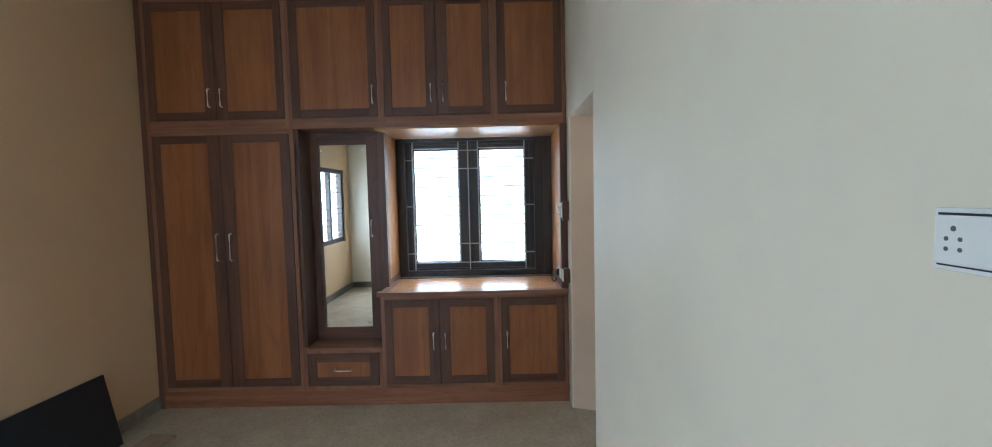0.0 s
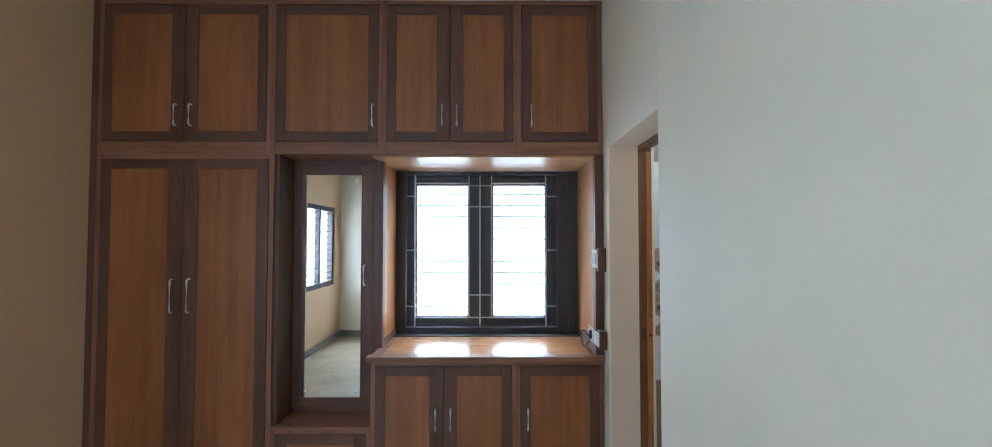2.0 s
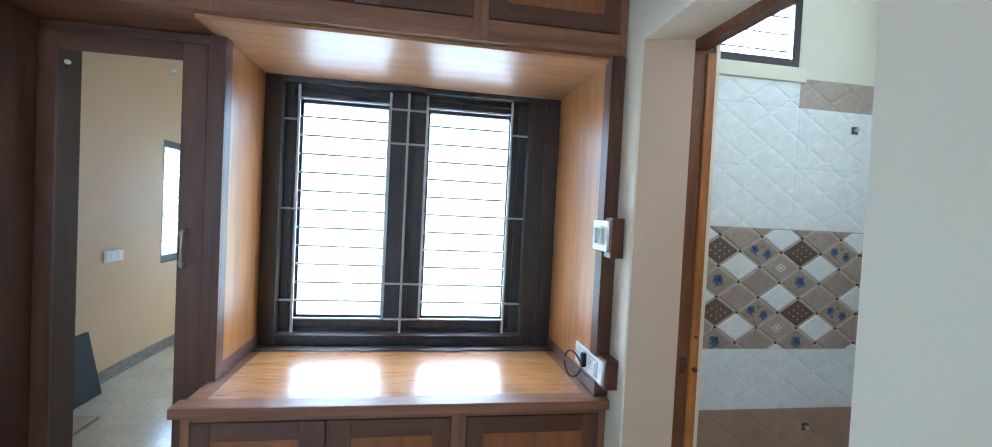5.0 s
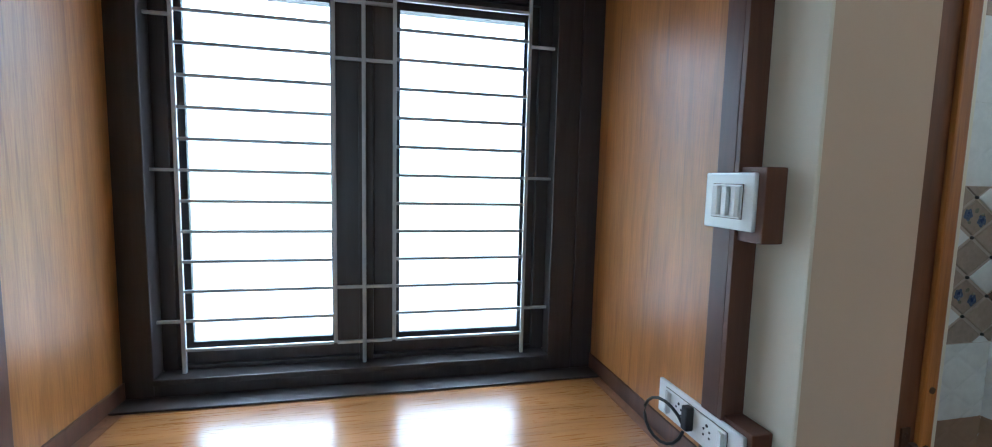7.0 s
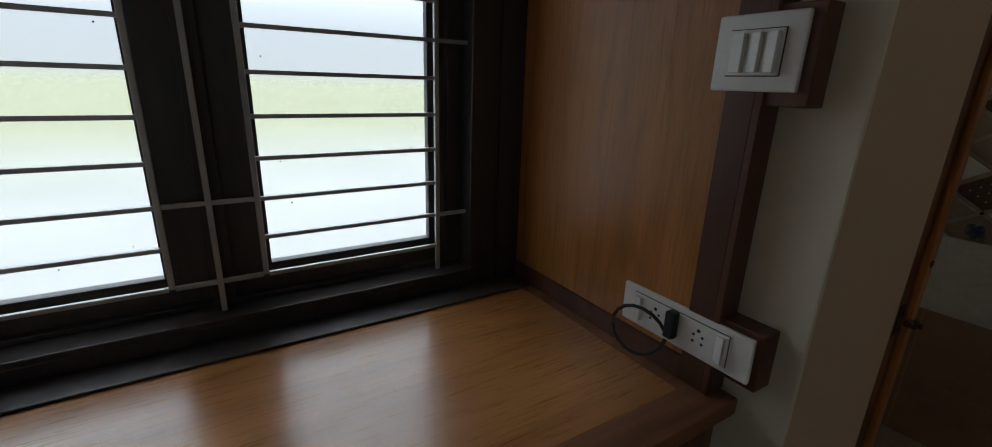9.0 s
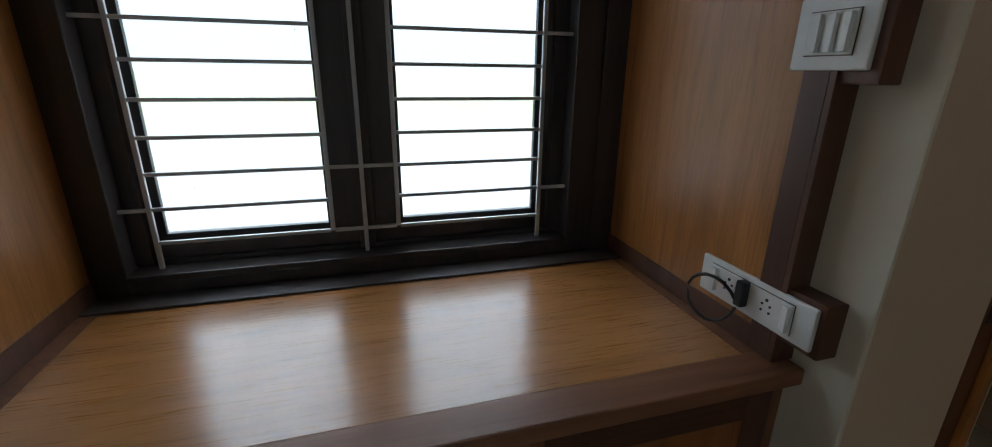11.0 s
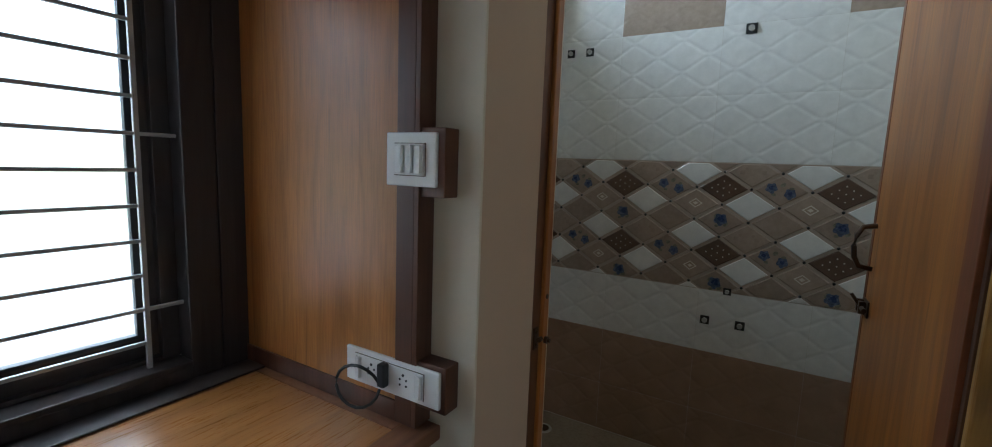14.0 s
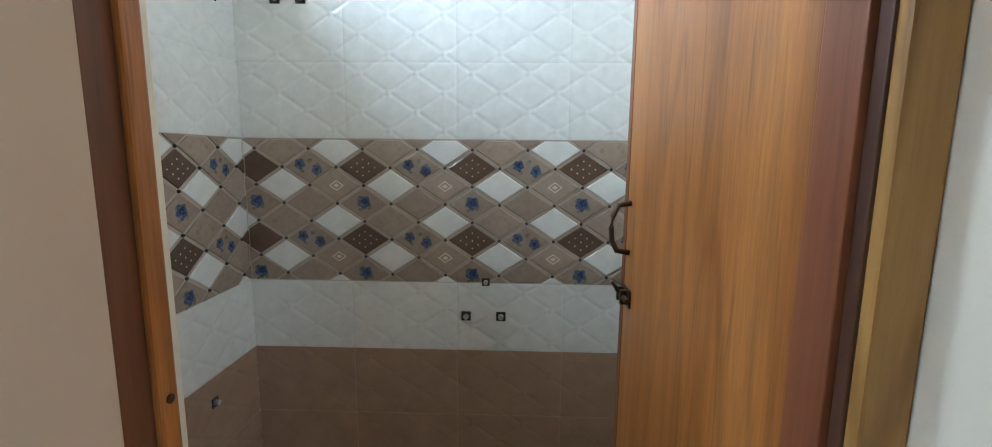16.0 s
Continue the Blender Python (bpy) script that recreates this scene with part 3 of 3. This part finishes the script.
# ---- bathroom doorway ----
d = thing("door_1", (0.68, 2.9, 0), "honey teak bathroom door, standing wide open inward", "door", kind="structure")
FX0, FX1 = 0.668, 0.742
NX0, NX1 = 0.591, 0.607
part("door_frame", boxes((FX0, FX1, DY1 - 0.05, DY1, 0.004, DTOP), bevel=0.004), M_JAMB_SHADED, d, "wooden jamb, shade put into its dark brown")
part("door_frame", boxes((NX0, NX1, DY0 + 0.001, DY0 + 0.044, 0.004, DTOP), bevel=0.004), M_FRAME, d, "ochre wooden jamb")
# dark strip stands in for the shade in the gap between jamb and leaf
part("rebate", boxes((NX1, NX1 + 0.016, DY0 + 0.001, DY0 + 0.046, 0.004, DTOP), bevel=0.002), M_DARK, d, "rebate behind the jamb, its shadow put in as dark brown")
part("head_frame", boxes((FX0, FX1 - 0.03, DY0 + 0.002, DY1 - 0.05, DTOP - 0.035, DTOP), bevel=0.004), M_JAMB_SHADED, d, "head of the frame, shade put into its dark brown")
part("stop", boxes((FX1 - 0.030, FX1 + 0.001, DY1 - 0.060, DY1 - 0.05, 0.004, DTOP - 0.04), bevel=0.004), M_DOORWOOD, d, "orange teak stop bead")
LY, LX0, LX1 = 2.499, 0.624, 1.39
lf = part("door_leaf", boxes((LX0 + 0.057, LX1 - 0.03, LY, LY + 0.035, 0.015, 2.03), bevel=0.002), M_DOORWOOD, d, "honey-coloured teak leaf")
part("stile", boxes((LX0, LX0 + 0.057, LY - 0.001, LY + 0.036, 0.015, 2.03), bevel=0.002), M_DOORRED, lf, "red-brown hinge edge")
part("stile", boxes((LX1 - 0.03, LX1, LY - 0.001, LY + 0.036, 0.015, 2.03), bevel=0.002), M_DOORRED, lf)
for z in (0.25, 1.0, 1.8):
    part("hinge", rod(bmesh.new(), (LX0 - 0.006, LY + 0.038, z - 0.05), (LX0 - 0.006, LY + 0.038, z + 0.05), 0.007), M_IRON, lf)
hx, hy = 1.325, LY + 0.036
pts = [(hx, hy, 1.20), (hx, hy + 0.03, 1.205), (hx, hy + 0.042, 1.23), (hx, hy + 0.045, 1.26), (hx, hy + 0.042, 1.29), (hx, hy + 0.03, 1.315), (hx, hy, 1.32)]
part("pull_handle", tube(bmesh.new(), pts, 0.007), M_IRON, lf, "bronze pull handle", True)
bm = boxes((1.285, 1.365, hy, hy + 0.004, 1.07, 1.115), (1.305, 1.32, hy + 0.004, hy + 0.02, 1.075, 1.11), (1.34, 1.352, hy + 0.004, hy + 0.02, 1.075, 1.11), bevel=0.0018)
rod(bm, (1.27, hy + 0.013, 1.093), (1.375, hy + 0.013, 1.093), 0.006)
rod(bm, (1.33, hy + 0.013, 1.093), (1.33, hy + 0.036, 1.125), 0.0045)
part("bolt", bm, M_IRON, lf, "bronze slide bolt")
bm = boxes((0.681, 0.701, DY1 - 0.0535, DY1 - 0.05, 1.012, 1.066), bevel=0.0012)
rod(bm, (0.691, DY1 - 0.056, 1.024), (0.691, DY1 - 0.0535, 1.024), 0.004)
rod(bm, (0.691, DY1 - 0.056, 1.054), (0.691, DY1 - 0.0535, 1.054), 0.004)
rod(bm, (0.685, DY1 - 0.064, 1.039), (0.697, DY1 - 0.064, 1.039), 0.006)
part("strike", bm, M_IRON, d, "bronze strike plate")
bm = rod(bmesh.new(), (0.728, DY1 - 0.060, 1.026), (0.728, DY1 - 0.068, 1.026), 0.0085, 14)
rod(bm, (0.728, DY1 - 0.068, 1.026), (0.728, DY1 - 0.074, 1.026), 0.005, 12)
part("keeper", bm, M_IRON, d)
part("screw", rod(bmesh.new(), (0.728, DY1 - 0.060, 1.135), (0.728, DY1 - 0.062, 1.135), 0.006, 12), M_IRON, d)

# ---- switches ----
def rocker(parent, x, y0, y1, z0, z1):
    bm = boxes((x - 0.003, x, y0, y1, z0, z1))
    for v in bm.verts:
        if v.co.x < x - 0.001:
            v.co.x -= 0.007 * (y1 - v.co.y) / (y1 - y0)
    bmesh.ops.bevel(bm, geom=bm.edges[:], offset=0.0012, segments=2, affect="EDGES", profile=0.6)
    part("switch", bm, M_PLATE, parent, "white tilted rocker")


sb = thing("switch_board", (0.47, 3.43, 1.38), "white three-switch plate on a dark wooden box", "switch")
part("box", boxes((0.463, 0.509, 3.35, 3.485, 1.375, 1.515), bevel=0.003), M_DARK, sb, "dark wooden back box")
part("plate", boxes((0.453, 0.463, 3.365, 3.497, 1.395, 1.505), bevel=0.004), M_PLATE, sb, "glossy white plate")
part("gap", boxes((0.4522, 0.453, 3.3905, 3.4735, 1.4165, 1.4835)), M_IRON, sb, "thin dark joint")
part("inner_frame", boxes((0.449, 0.453, 3.392, 3.472, 1.418, 1.482), bevel=0.0015), M_PLATE, sb)
for k in range(3):
    rocker(sb, 0.449, 3.396 + k * 0.0245, 3.396 + k * 0.0245 + 0.022, 1.422, 1.478)

so = thing("socket_board", (0.47, 3.48, 0.92), "white double socket plate on a dark wooden box", "socket")
part("box", boxes((0.463, 0.509, 3.335, 3.60, 0.918, 1.022), bevel=0.003), M_DARK, so, "dark wooden back box")
part("plate", boxes((0.453, 0.463, 3.345, 3.62, 0.93, 1.012), bevel=0.004), M_PLATE, so, "glossy white plate")
part("gap", boxes((0.4523, 0.453, 3.3838, 3.5892, 0.9408, 1.0012)), M_IRON, so, "thin dark joint")
part("inner_frame", boxes((0.4495, 0.453, 3.385, 3.588, 0.942, 1.0), bevel=0.0015), M_PLATE, so)
for y in (3.388, 3.566):
    rocker(so, 0.4495, y, y + 0.018, 0.946, 0.996)
for yc in (3.44, 3.535):
    for dy, dz, r in ((0, 0.014, 0.0034), (-0.009, 0.004, 0.0026), (0.009, 0.004, 0.0026), (-0.009, -0.009, 0.0026), (0.009, -0.009, 0.0026)):
        part("pin_hole", rod(bmesh.new(), (0.4505, yc + dy, 0.971 + dz), (0.4485, yc + dy, 0.971 + dz), r, 12), M_HOLE, so)

cb = thing("charger_cable", (0.42, 3.48, 0.97), "black plug with a short looped black cable in the socket", "cable")
part("plug", boxes((0.430, 0.449, 3.480, 3.500, 0.950, 1.003), bevel=0.004), M_BLACK, cb, "black plug")
loop = [(0.434 - 0.03 * math.sin(k / 16 * math.pi), 3.489 + 0.005 + 0.070 * (1 - math.cos(k / 16 * math.tau * 0.95)) * 0.75, 0.948 - 0.054 * math.sin(k / 16 * math.tau * 0.95) * 0.9 - 0.004) for k in range(17)]
part("cord", tube(bmesh.new(), loop, 0.0036), M_BLACK, cb, "", True)

rs = thing("wall_socket", (XR, 0.46, 1.478), "white five-pin socket plate with thin dark joints on cream wall", "socket")
part("back_plate", boxes((XR - 0.006, XR - 0.0005, 0.372, 0.536, 1.474, 1.545), bevel=0.002), M_PLATE, rs)
part("joint", boxes((XR - 0.008, XR - 0.006, 0.376, 0.5295, 1.4795, 1.5395)), M_HOLE, rs, "thin dark joint")
part("plate", boxes((XR - 0.013, XR - 0.008, 0.376, 0.5285, 1.482, 1.537), bevel=0.002), M_PLATE, rs)
for dy, dz, q in ((0, 0.0125, 0.0032), (-0.0078, 0.001, 0.0026), (0.0078, 0.001, 0.0026), (-0.0078, -0.0105, 0.0026), (0.0078, -0.0105, 0.0026)):
    part("pin_hole", rod(bmesh.new(), (XR - 0.012, 0.506 + dy, 1.510 + dz), (XR - 0.0134, 0.506 + dy, 1.510 + dz), q, 12), M_PIN, rs)

# black board leaning on the wall, and a plank on the floor
bm = boxes((-0.012, 0.012, -0.67, 0.67, 0, 0.475), bevel=0.004)
bmesh.ops.transform(bm, matrix=pose(XL + 0.125, 2.235, 0.003, 0, -12, 0), verts=bm.verts[:])
solid("board", bm, M_BOARD, "black flat board leaning against the cream wall", "board")
bm = boxes((-0.09, 0.09, -0.5, 0.5, 0.0005, 0.02), bevel=0.003)
bmesh.ops.transform(bm, matrix=pose(-2.31, 2.49, 0, 0, 0, -3), verts=bm.verts[:])
solid("plank", bm, M_CARD, "dull brown plank lying on the floor", "plank")

ws = thing("switch_plate", (XL, 1.25, 1.0), "long white switch plate on the cream wall", "switch")
part("plate", boxes((XL + 0.0005, XL + 0.012, 1.13, 1.37, 0.96, 1.05), bevel=0.003), M_PLATE, ws)
for k in range(4):
    part("switch", boxes((XL + 0.012, XL + 0.017, 1.16 + k * 0.048, 1.20 + k * 0.048, 0.98, 1.03), bevel=0.002), M_PLATE, ws)


# ---- bathroom tiling ----
TW, TH = 0.485, 0.3225
HW, HH = TW / 4, TH / 4
DZ0, DZ1 = 0.855, 1.50
ROW_B = 1.374  # height of the first row of dark lozenges


def quilt_height(a, b):
    """Relief of the quilted glaze: soft pads between sunken ribs, a bead at each crossing."""
    p, q = a + b, a - b
    dp, dq = 0.5 - abs(p - round(p)), 0.5 - abs(q - round(q))
    d = min(dp, dq)
    t = min(1.0, max(0.0, (d - 0.012) / 0.04))
    h = 0.0028 * t * t * (3 - 2 * t) + 0.0006 * min(1.0, d * 2)
    if dp < 0.045 and dq < 0.045:
        h += 0.003
    return h


def quilt_mesh(name, w, h, u0, v0, mat, nx=64, nz=44):
    """A tile in its own plane: u along, v up, relief towards +n. (u0, v0): its lower corner relative to a lozenge centre."""
    g = 0.0004
    verts, faces = [], []
    for j in range(nz + 1):
        for i in range(nx + 1):
            u, v = g + (w - 2 * g) * i / nx, g + (h - 2 * g) * j / nz
            edge = i in (0, nx) or j in (0, nz)
            q = quilt_height((u + u0) / (2 * HW), (v + v0) / (2 * HH))
            verts.append((u, v, 0.003 + q - (0.0008 if edge else 0)))
    for j in range(nz):
        for i in range(nx):
            k = j * (nx + 1) + i
            faces.append((k, k + 1, k + nx + 2, k + nx + 1))
    me = bpy.data.meshes.new(name)
    me.from_pydata(verts, [], faces)
    me.materials.append(mat)
    me.polygons.foreach_set("use_smooth", [True] * len(faces))
    return me


def clip(poly, axis, limit, keep_above):
    out = []
    for i, p in enumerate(poly):
        q = poly[(i + 1) % len(poly)]
        pin, qin = ((r[axis] >= limit) == keep_above or abs(r[axis] - limit) < 1e-9 for r in (p, q))
        if pin:
            out.append(p)
        if pin != qin:
            s = (limit - p[axis]) / (q[axis] - p[axis])
            out.append((p[0] + s * (q[0] - p[0]), p[1] + s * (q[1] - p[1])))
    return out


def pad_mesh(name, poly, mat, rise=0.006):
    """A low pad with a rounded rim over a flat outline."""
    cx, cy = sum(p[0] for p in poly) / len(poly), sum(p[1] for p in poly) / len(poly)
    rings = [[(cx + (x - cx) * k, cy + (y - cy) * k, z) for x, y in poly] for k, z in ((0.88, 0.0), (0.88, rise * 0.7), (0.83, rise), (0.5, rise * 1.05))]
    n = len(poly)
    verts = [v for r in rings for v in r]
    faces = [(r * n + i, r * n + (i + 1) % n, (r + 1) * n + (i + 1) % n, (r + 1) * n + i) for r in range(3) for i in range(n)]
    faces.append(tuple(3 * n + i for i in range(n)))
    me = bpy.data.meshes.new(name)
    me.from_pydata(verts, [], faces)
    me.materials.append(mat)
    return me


def spread(blobs, mat, name):
    """Flat printed shapes, each a many-sided outline, as one thin mesh."""
    verts, faces = [], []
    for pts in blobs:
        k = len(verts)
        verts += [(x, y, 0.0) for x, y in pts]
        faces.append(tuple(range(k, k + len(pts))))
    me = bpy.data.meshes.new(name)
    me.from_pydata(verts, [], faces)
    me.materials.append(mat)
    return me


def rosette(cx, cy, r, lobes, seed):
    rnd = random.Random(seed)
    return [(cx + r * (0.86 + 0.14 * math.cos(lobes * a + seed) + rnd.uniform(-0.08, 0.08)) * math.cos(a), cy + r * (0.86 + 0.14 * math.cos(lobes * a + seed)) * math.sin(a)) for a in (k * math.tau / 22 for k in range(22))]


def lozenge(cx, cy, w, h):
    return [(cx - w, cy), (cx, cy - h), (cx + w, cy), (cx, cy + h)]


def lozenge_ring(cx, cy, w, h, t):
    o, i = lozenge(cx, cy, w, h), lozenge(cx, cy, w - t * 1.5, h - t)
    return [[o[k], o[(k + 1) % 4], i[(k + 1) % 4], i[k]] for k in range(4)]


M_TBLUE2 = glazed("deep_blue_petal_print", (0.03, 0.05, 0.13), 0.25, 0.3, 90)
M_TLEAF = glazed("grey_green_leaf_print", (0.20, 0.19, 0.14), 0.25, 0.3, 60)
FULL = lozenge(0, 0, HW, HH)
PRINT = {
    "double": [("petals", spread([rosette(-0.040, 0.012, 0.027, 5, 1), rosette(0.036, -0.013, 0.027, 5, 2)], M_TBLUE, "petals"), 0.0068),
               ("petal_heart", spread([rosette(-0.041, 0.014, 0.011, 3, 3), rosette(0.036, -0.011, 0.011, 3, 4)], M_TBLUE2, "petal_heart"), 0.0074),
               ("leaves", spread([rosette(0.005, 0.028, 0.012, 2, 5), rosette(0.04, 0.012, 0.010, 2, 6), rosette(-0.03, -0.018, 0.010, 2, 7)], M_TLEAF, "leaves"), 0.0066)],
    "single": [("petals", spread([rosette(0.0, 0.006, 0.034, 5, 8)], M_TBLUE, "petals"), 0.0068),
               ("petal_heart", spread([rosette(0.003, 0.011, 0.018, 3, 9)], M_TBLUE2, "petal_heart"), 0.0074),
               ("leaves", spread([rosette(-0.022, 0.022, 0.012, 2, 10), rosette(0.024, -0.016, 0.012, 2, 11), rosette(-0.016, -0.026, 0.009, 2, 12)], M_TLEAF, "leaves"), 0.0066)],
    "motif": [("outline", spread(lozenge_ring(0, 0, 0.034, 0.024, 0.0055) + [lozenge(0, 0, 0.013, 0.009)], M_TLIGHT, "outline"), 0.0068)],
    "dark": [("dots", spread([rosette(0.026 * (i + j), 0.0175 * (i - j), 0.0036, 1, 1) for i in (-1, 0, 1) for j in (-1, 0, 1)], M_TLIGHT, "dots"), 0.0068)],
    "scroll": [("scrolls", spread([rosette(s * 0.045, 0, 0.013, 4, 3) for s in (-1, 1)] + [rosette(s * 0.028, 0.018, 0.008, 3, 4) for s in (-1, 1)], M_TTAN, "scrolls"), 0.0067)],
}
KIND_MAT = {"white": M_TWHITE, "dark": M_TDARK, "double": M_TTAN, "single": M_TTAN, "motif": M_TBEIGE, "plain": M_TTAN, "scroll": M_TBEIGE}
ROW_KINDS = [("scroll", "white"), ("dark", "double"), ("white", "motif"), ("single", "plain")]  # rows A, B, C, D: first and second kind
pads = {}


def place(name, me, m, parent):
    ob = new(name, me)
    ob.parent = parent
    ob.matrix_local = m
    return ob


def tiled_wall(name, label, to_world, u_len, u_ref, seams, accents, top):
    """Tiles in a plane whose u runs from 0 to u_len and v is height; u_ref: a dark lozenge's centre."""
    root = tagged(new(name), label, "tiled wall", "", "structure")
    root.matrix_world = to_world

    backing = bmesh.new()
    box(backing, 0, u_len, BZ, top, -0.010, 0.0025)
    back = new("grout", mesh_of("grout", backing, M_GROUT))
    back.parent = root
    # rows of whole tiles
    rows_v = [(DZ0 - TH * 3 + 0.01, DZ0 - TH * 2, M_TBROWN), (DZ0 - 2 * TH, DZ0 - TH, M_TBROWN), (DZ0 - TH, DZ0, M_TWHITE)]
    v = DZ1
    while v < top - 0.02:
        rows_v.append((v, min(v + TH, top), M_TWHITE))
        v += TH
    cache = {}
    for v0, v1, mat in rows_v:
        v0 = max(v0, BZ)
        for i, (a, b) in enumerate(zip(seams, seams[1:])):
            mm = M_TBEIGE if (round(v0, 2) == round(DZ1 + 2 * TH, 2) and i in accents) else mat
            phase = round(((a - u_ref) / (2 * HW)) % 2, 3), round(((v0 - ROW_B) / (2 * HH)) % 2, 3)
            key = (round(b - a, 3), round(v1 - v0, 3), phase, mm.name)
            if key not in cache:
                cache[key] = quilt_mesh("tile", b - a, v1 - v0, a - u_ref, v0 - ROW_B, mm)
            place("tile", cache[key], Matrix.Translation((a, v0, 0)), root)
    # the printed band
    bm = bmesh.new()
    box(bm, 0.001, u_len - 0.001, DZ0 + 0.001, DZ1 - 0.001, 0.0, 0.003)
    band = new("band", mesh_of("band", bm, M_TBAND))
    band.parent = root
    tagged(band, "beige band of printed lozenges")
    studs = bmesh.new()
    for r in range(-2, 9):
        vz = ROW_B + HH - r * HH
        kinds = ROW_KINDS[r % 4]
        odd = r % 2 == 0
        for j in range(-24, 24):
            if (j % 2 == 1) != odd:
                continue
            u = u_ref + j * HW
            if u < -HW or u > u_len + HW:
                continue
            kind = kinds[0] if (j % 4) in (0, 1) else kinds[1]
            poly = [(u + x, vz + y) for x, y in FULL]
            for ax, lim, ab in ((0, 0.002, True), (0, u_len - 0.002, False), (1, DZ0 + 0.002, True), (1, DZ1 - 0.002, False)):
                poly = clip(poly, ax, lim, ab) if poly else poly
            if len(poly) < 3:
                continue
            local = [(x - u, y - vz) for x, y in poly]
            key = (kind, tuple((round(x, 3), round(y, 3)) for x, y in local))
            if key not in pads:
                pads[key] = pad_mesh("lozenge", local, KIND_MAT[kind])
            lz = place("lozenge", pads[key], Matrix.Translation((u, vz, 0.003)), band)
            whole = len(poly) == 4 and abs(min(p[0] for p in local) + HW) < 1e-4 and abs(max(p[0] for p in local) - HW) < 1e-4
            roomy = (0.03 < u < u_len - 0.03) and (DZ0 + 0.03 < vz < DZ1 - 0.03)
            if roomy and (whole or kind in ("single", "scroll")):
                for nm, me, off in PRINT.get(kind, ()):
                    place(nm, me, Matrix.Translation((0, 0, off)), lz).parent = lz
            for du, dv in ((HW, 0), (0, HH)):
                su, sv = u + du, vz + dv
                if du and 0.01 < su < u_len - 0.01 and DZ0 + 0.01 < sv < DZ1 - 0.01:
                    bmesh.ops.create_uvsphere(studs, u_segments=8, v_segments=5, radius=0.0075, matrix=Matrix.Translation((su, sv, 0.006)))
    st = new("studs", mesh_of("studs", studs, M_HOLE, True))
    st.parent = root
    tagged(st, "small dark studs where the lozenges meet", "", "", "stuff")
    return root


# u runs from the far corner towards the door on the east wall; along x on the north wall
BYE = BY1 + 0.006
EAST = Matrix(((0, 0, -1, BX1 + 0.01), (-1, 0, 0, BYE), (0, 1, 0, 0), (0, 0, 0, 1)))
NORTH = Matrix(((1, 0, 0, BX0), (0, 0, -1, BY1 + 0.01), (0, 1, 0, 0), (0, 0, 0, 1)))
u_e = BYE - 3.477
seams_e = [0.0] + [BYE - y for y in (3.545, 3.06, 2.575, 2.09)] + [BYE - BY0]
tiled_wall("wall_tiles_east", "quilted white and brown glazed tiles with a printed lozenge band", EAST, BYE - BY0, u_e, seams_e, (1, 3), CEIL - 0.35)
seams_n = [0.0] + [x - BX0 for x in (0.795, 1.28, 1.765)] + [BX1 + 0.006 - BX0]
tiled_wall("wall_tiles_north", "quilted white and brown glazed tiles with a printed lozenge band", NORTH, BX1 + 0.006 - BX0, 1.836 - BX0, seams_n, (1, 3), 2.30)


# ---- pipe ends ----
M_PIPE = plain("dull_pipe_end", (0.45, 0.44, 0.42), 0.4, 0.5)


def pipe_end(at, normal, size=0.018, plug=True):
    """A capped water point in its rough square cut-out."""
    t = thing("water_point", at, "capped pipe end in a rough square hole in the tiles", "pipe", "capped water points")
    n = Vector(normal)
    q = n.to_track_quat("Z", "Y").to_matrix().to_4x4()
    bm = boxes((-size, size, -size, size, 0, 0.004), bevel=0.002)
    bmesh.ops.transform(bm, matrix=Matrix.Translation(at) @ q, verts=bm.verts[:])
    part("hole", bm, M_HOLE, t, "dark cut-out")
    a = Vector(at) + n * 0.004
    part("cap", rod(bmesh.new(), a, a + n * (0.016 if plug else 0.006), size * 0.55, 14), M_PIPE, t, "grey metal cap")


xw, yw = BX1 + 0.002, BY1 + 0.002
for y, z, s in ((3.83, 2.08, 0.022), (3.72, 2.08, 0.022), (2.94, 2.12, 0.024), (3.02, 0.70, 0.022), (2.86, 0.70, 0.022), (2.93, 0.862, 0.018)):
    pipe_end((xw, y, z), (-1, 0, 0), s)
for x, z in ((2.113, 2.05), (1.929, 0.43)):
    pipe_end((x, yw, z), (0, -1, 0), 0.02)

dr = thing("floor_drain", (2.064, 3.8, BZ), "round steel floor drain in tan floor", "drain")
part("rim", rod(bmesh.new(), (2.064, 3.8, BZ), (2.064, 3.8, BZ + 0.005), 0.05, 24), M_CHROME, dr)
part("grate", rod(bmesh.new(), (2.064, 3.8, BZ + 0.005), (2.064, 3.8, BZ + 0.007), 0.034, 20), M_IRON, dr)
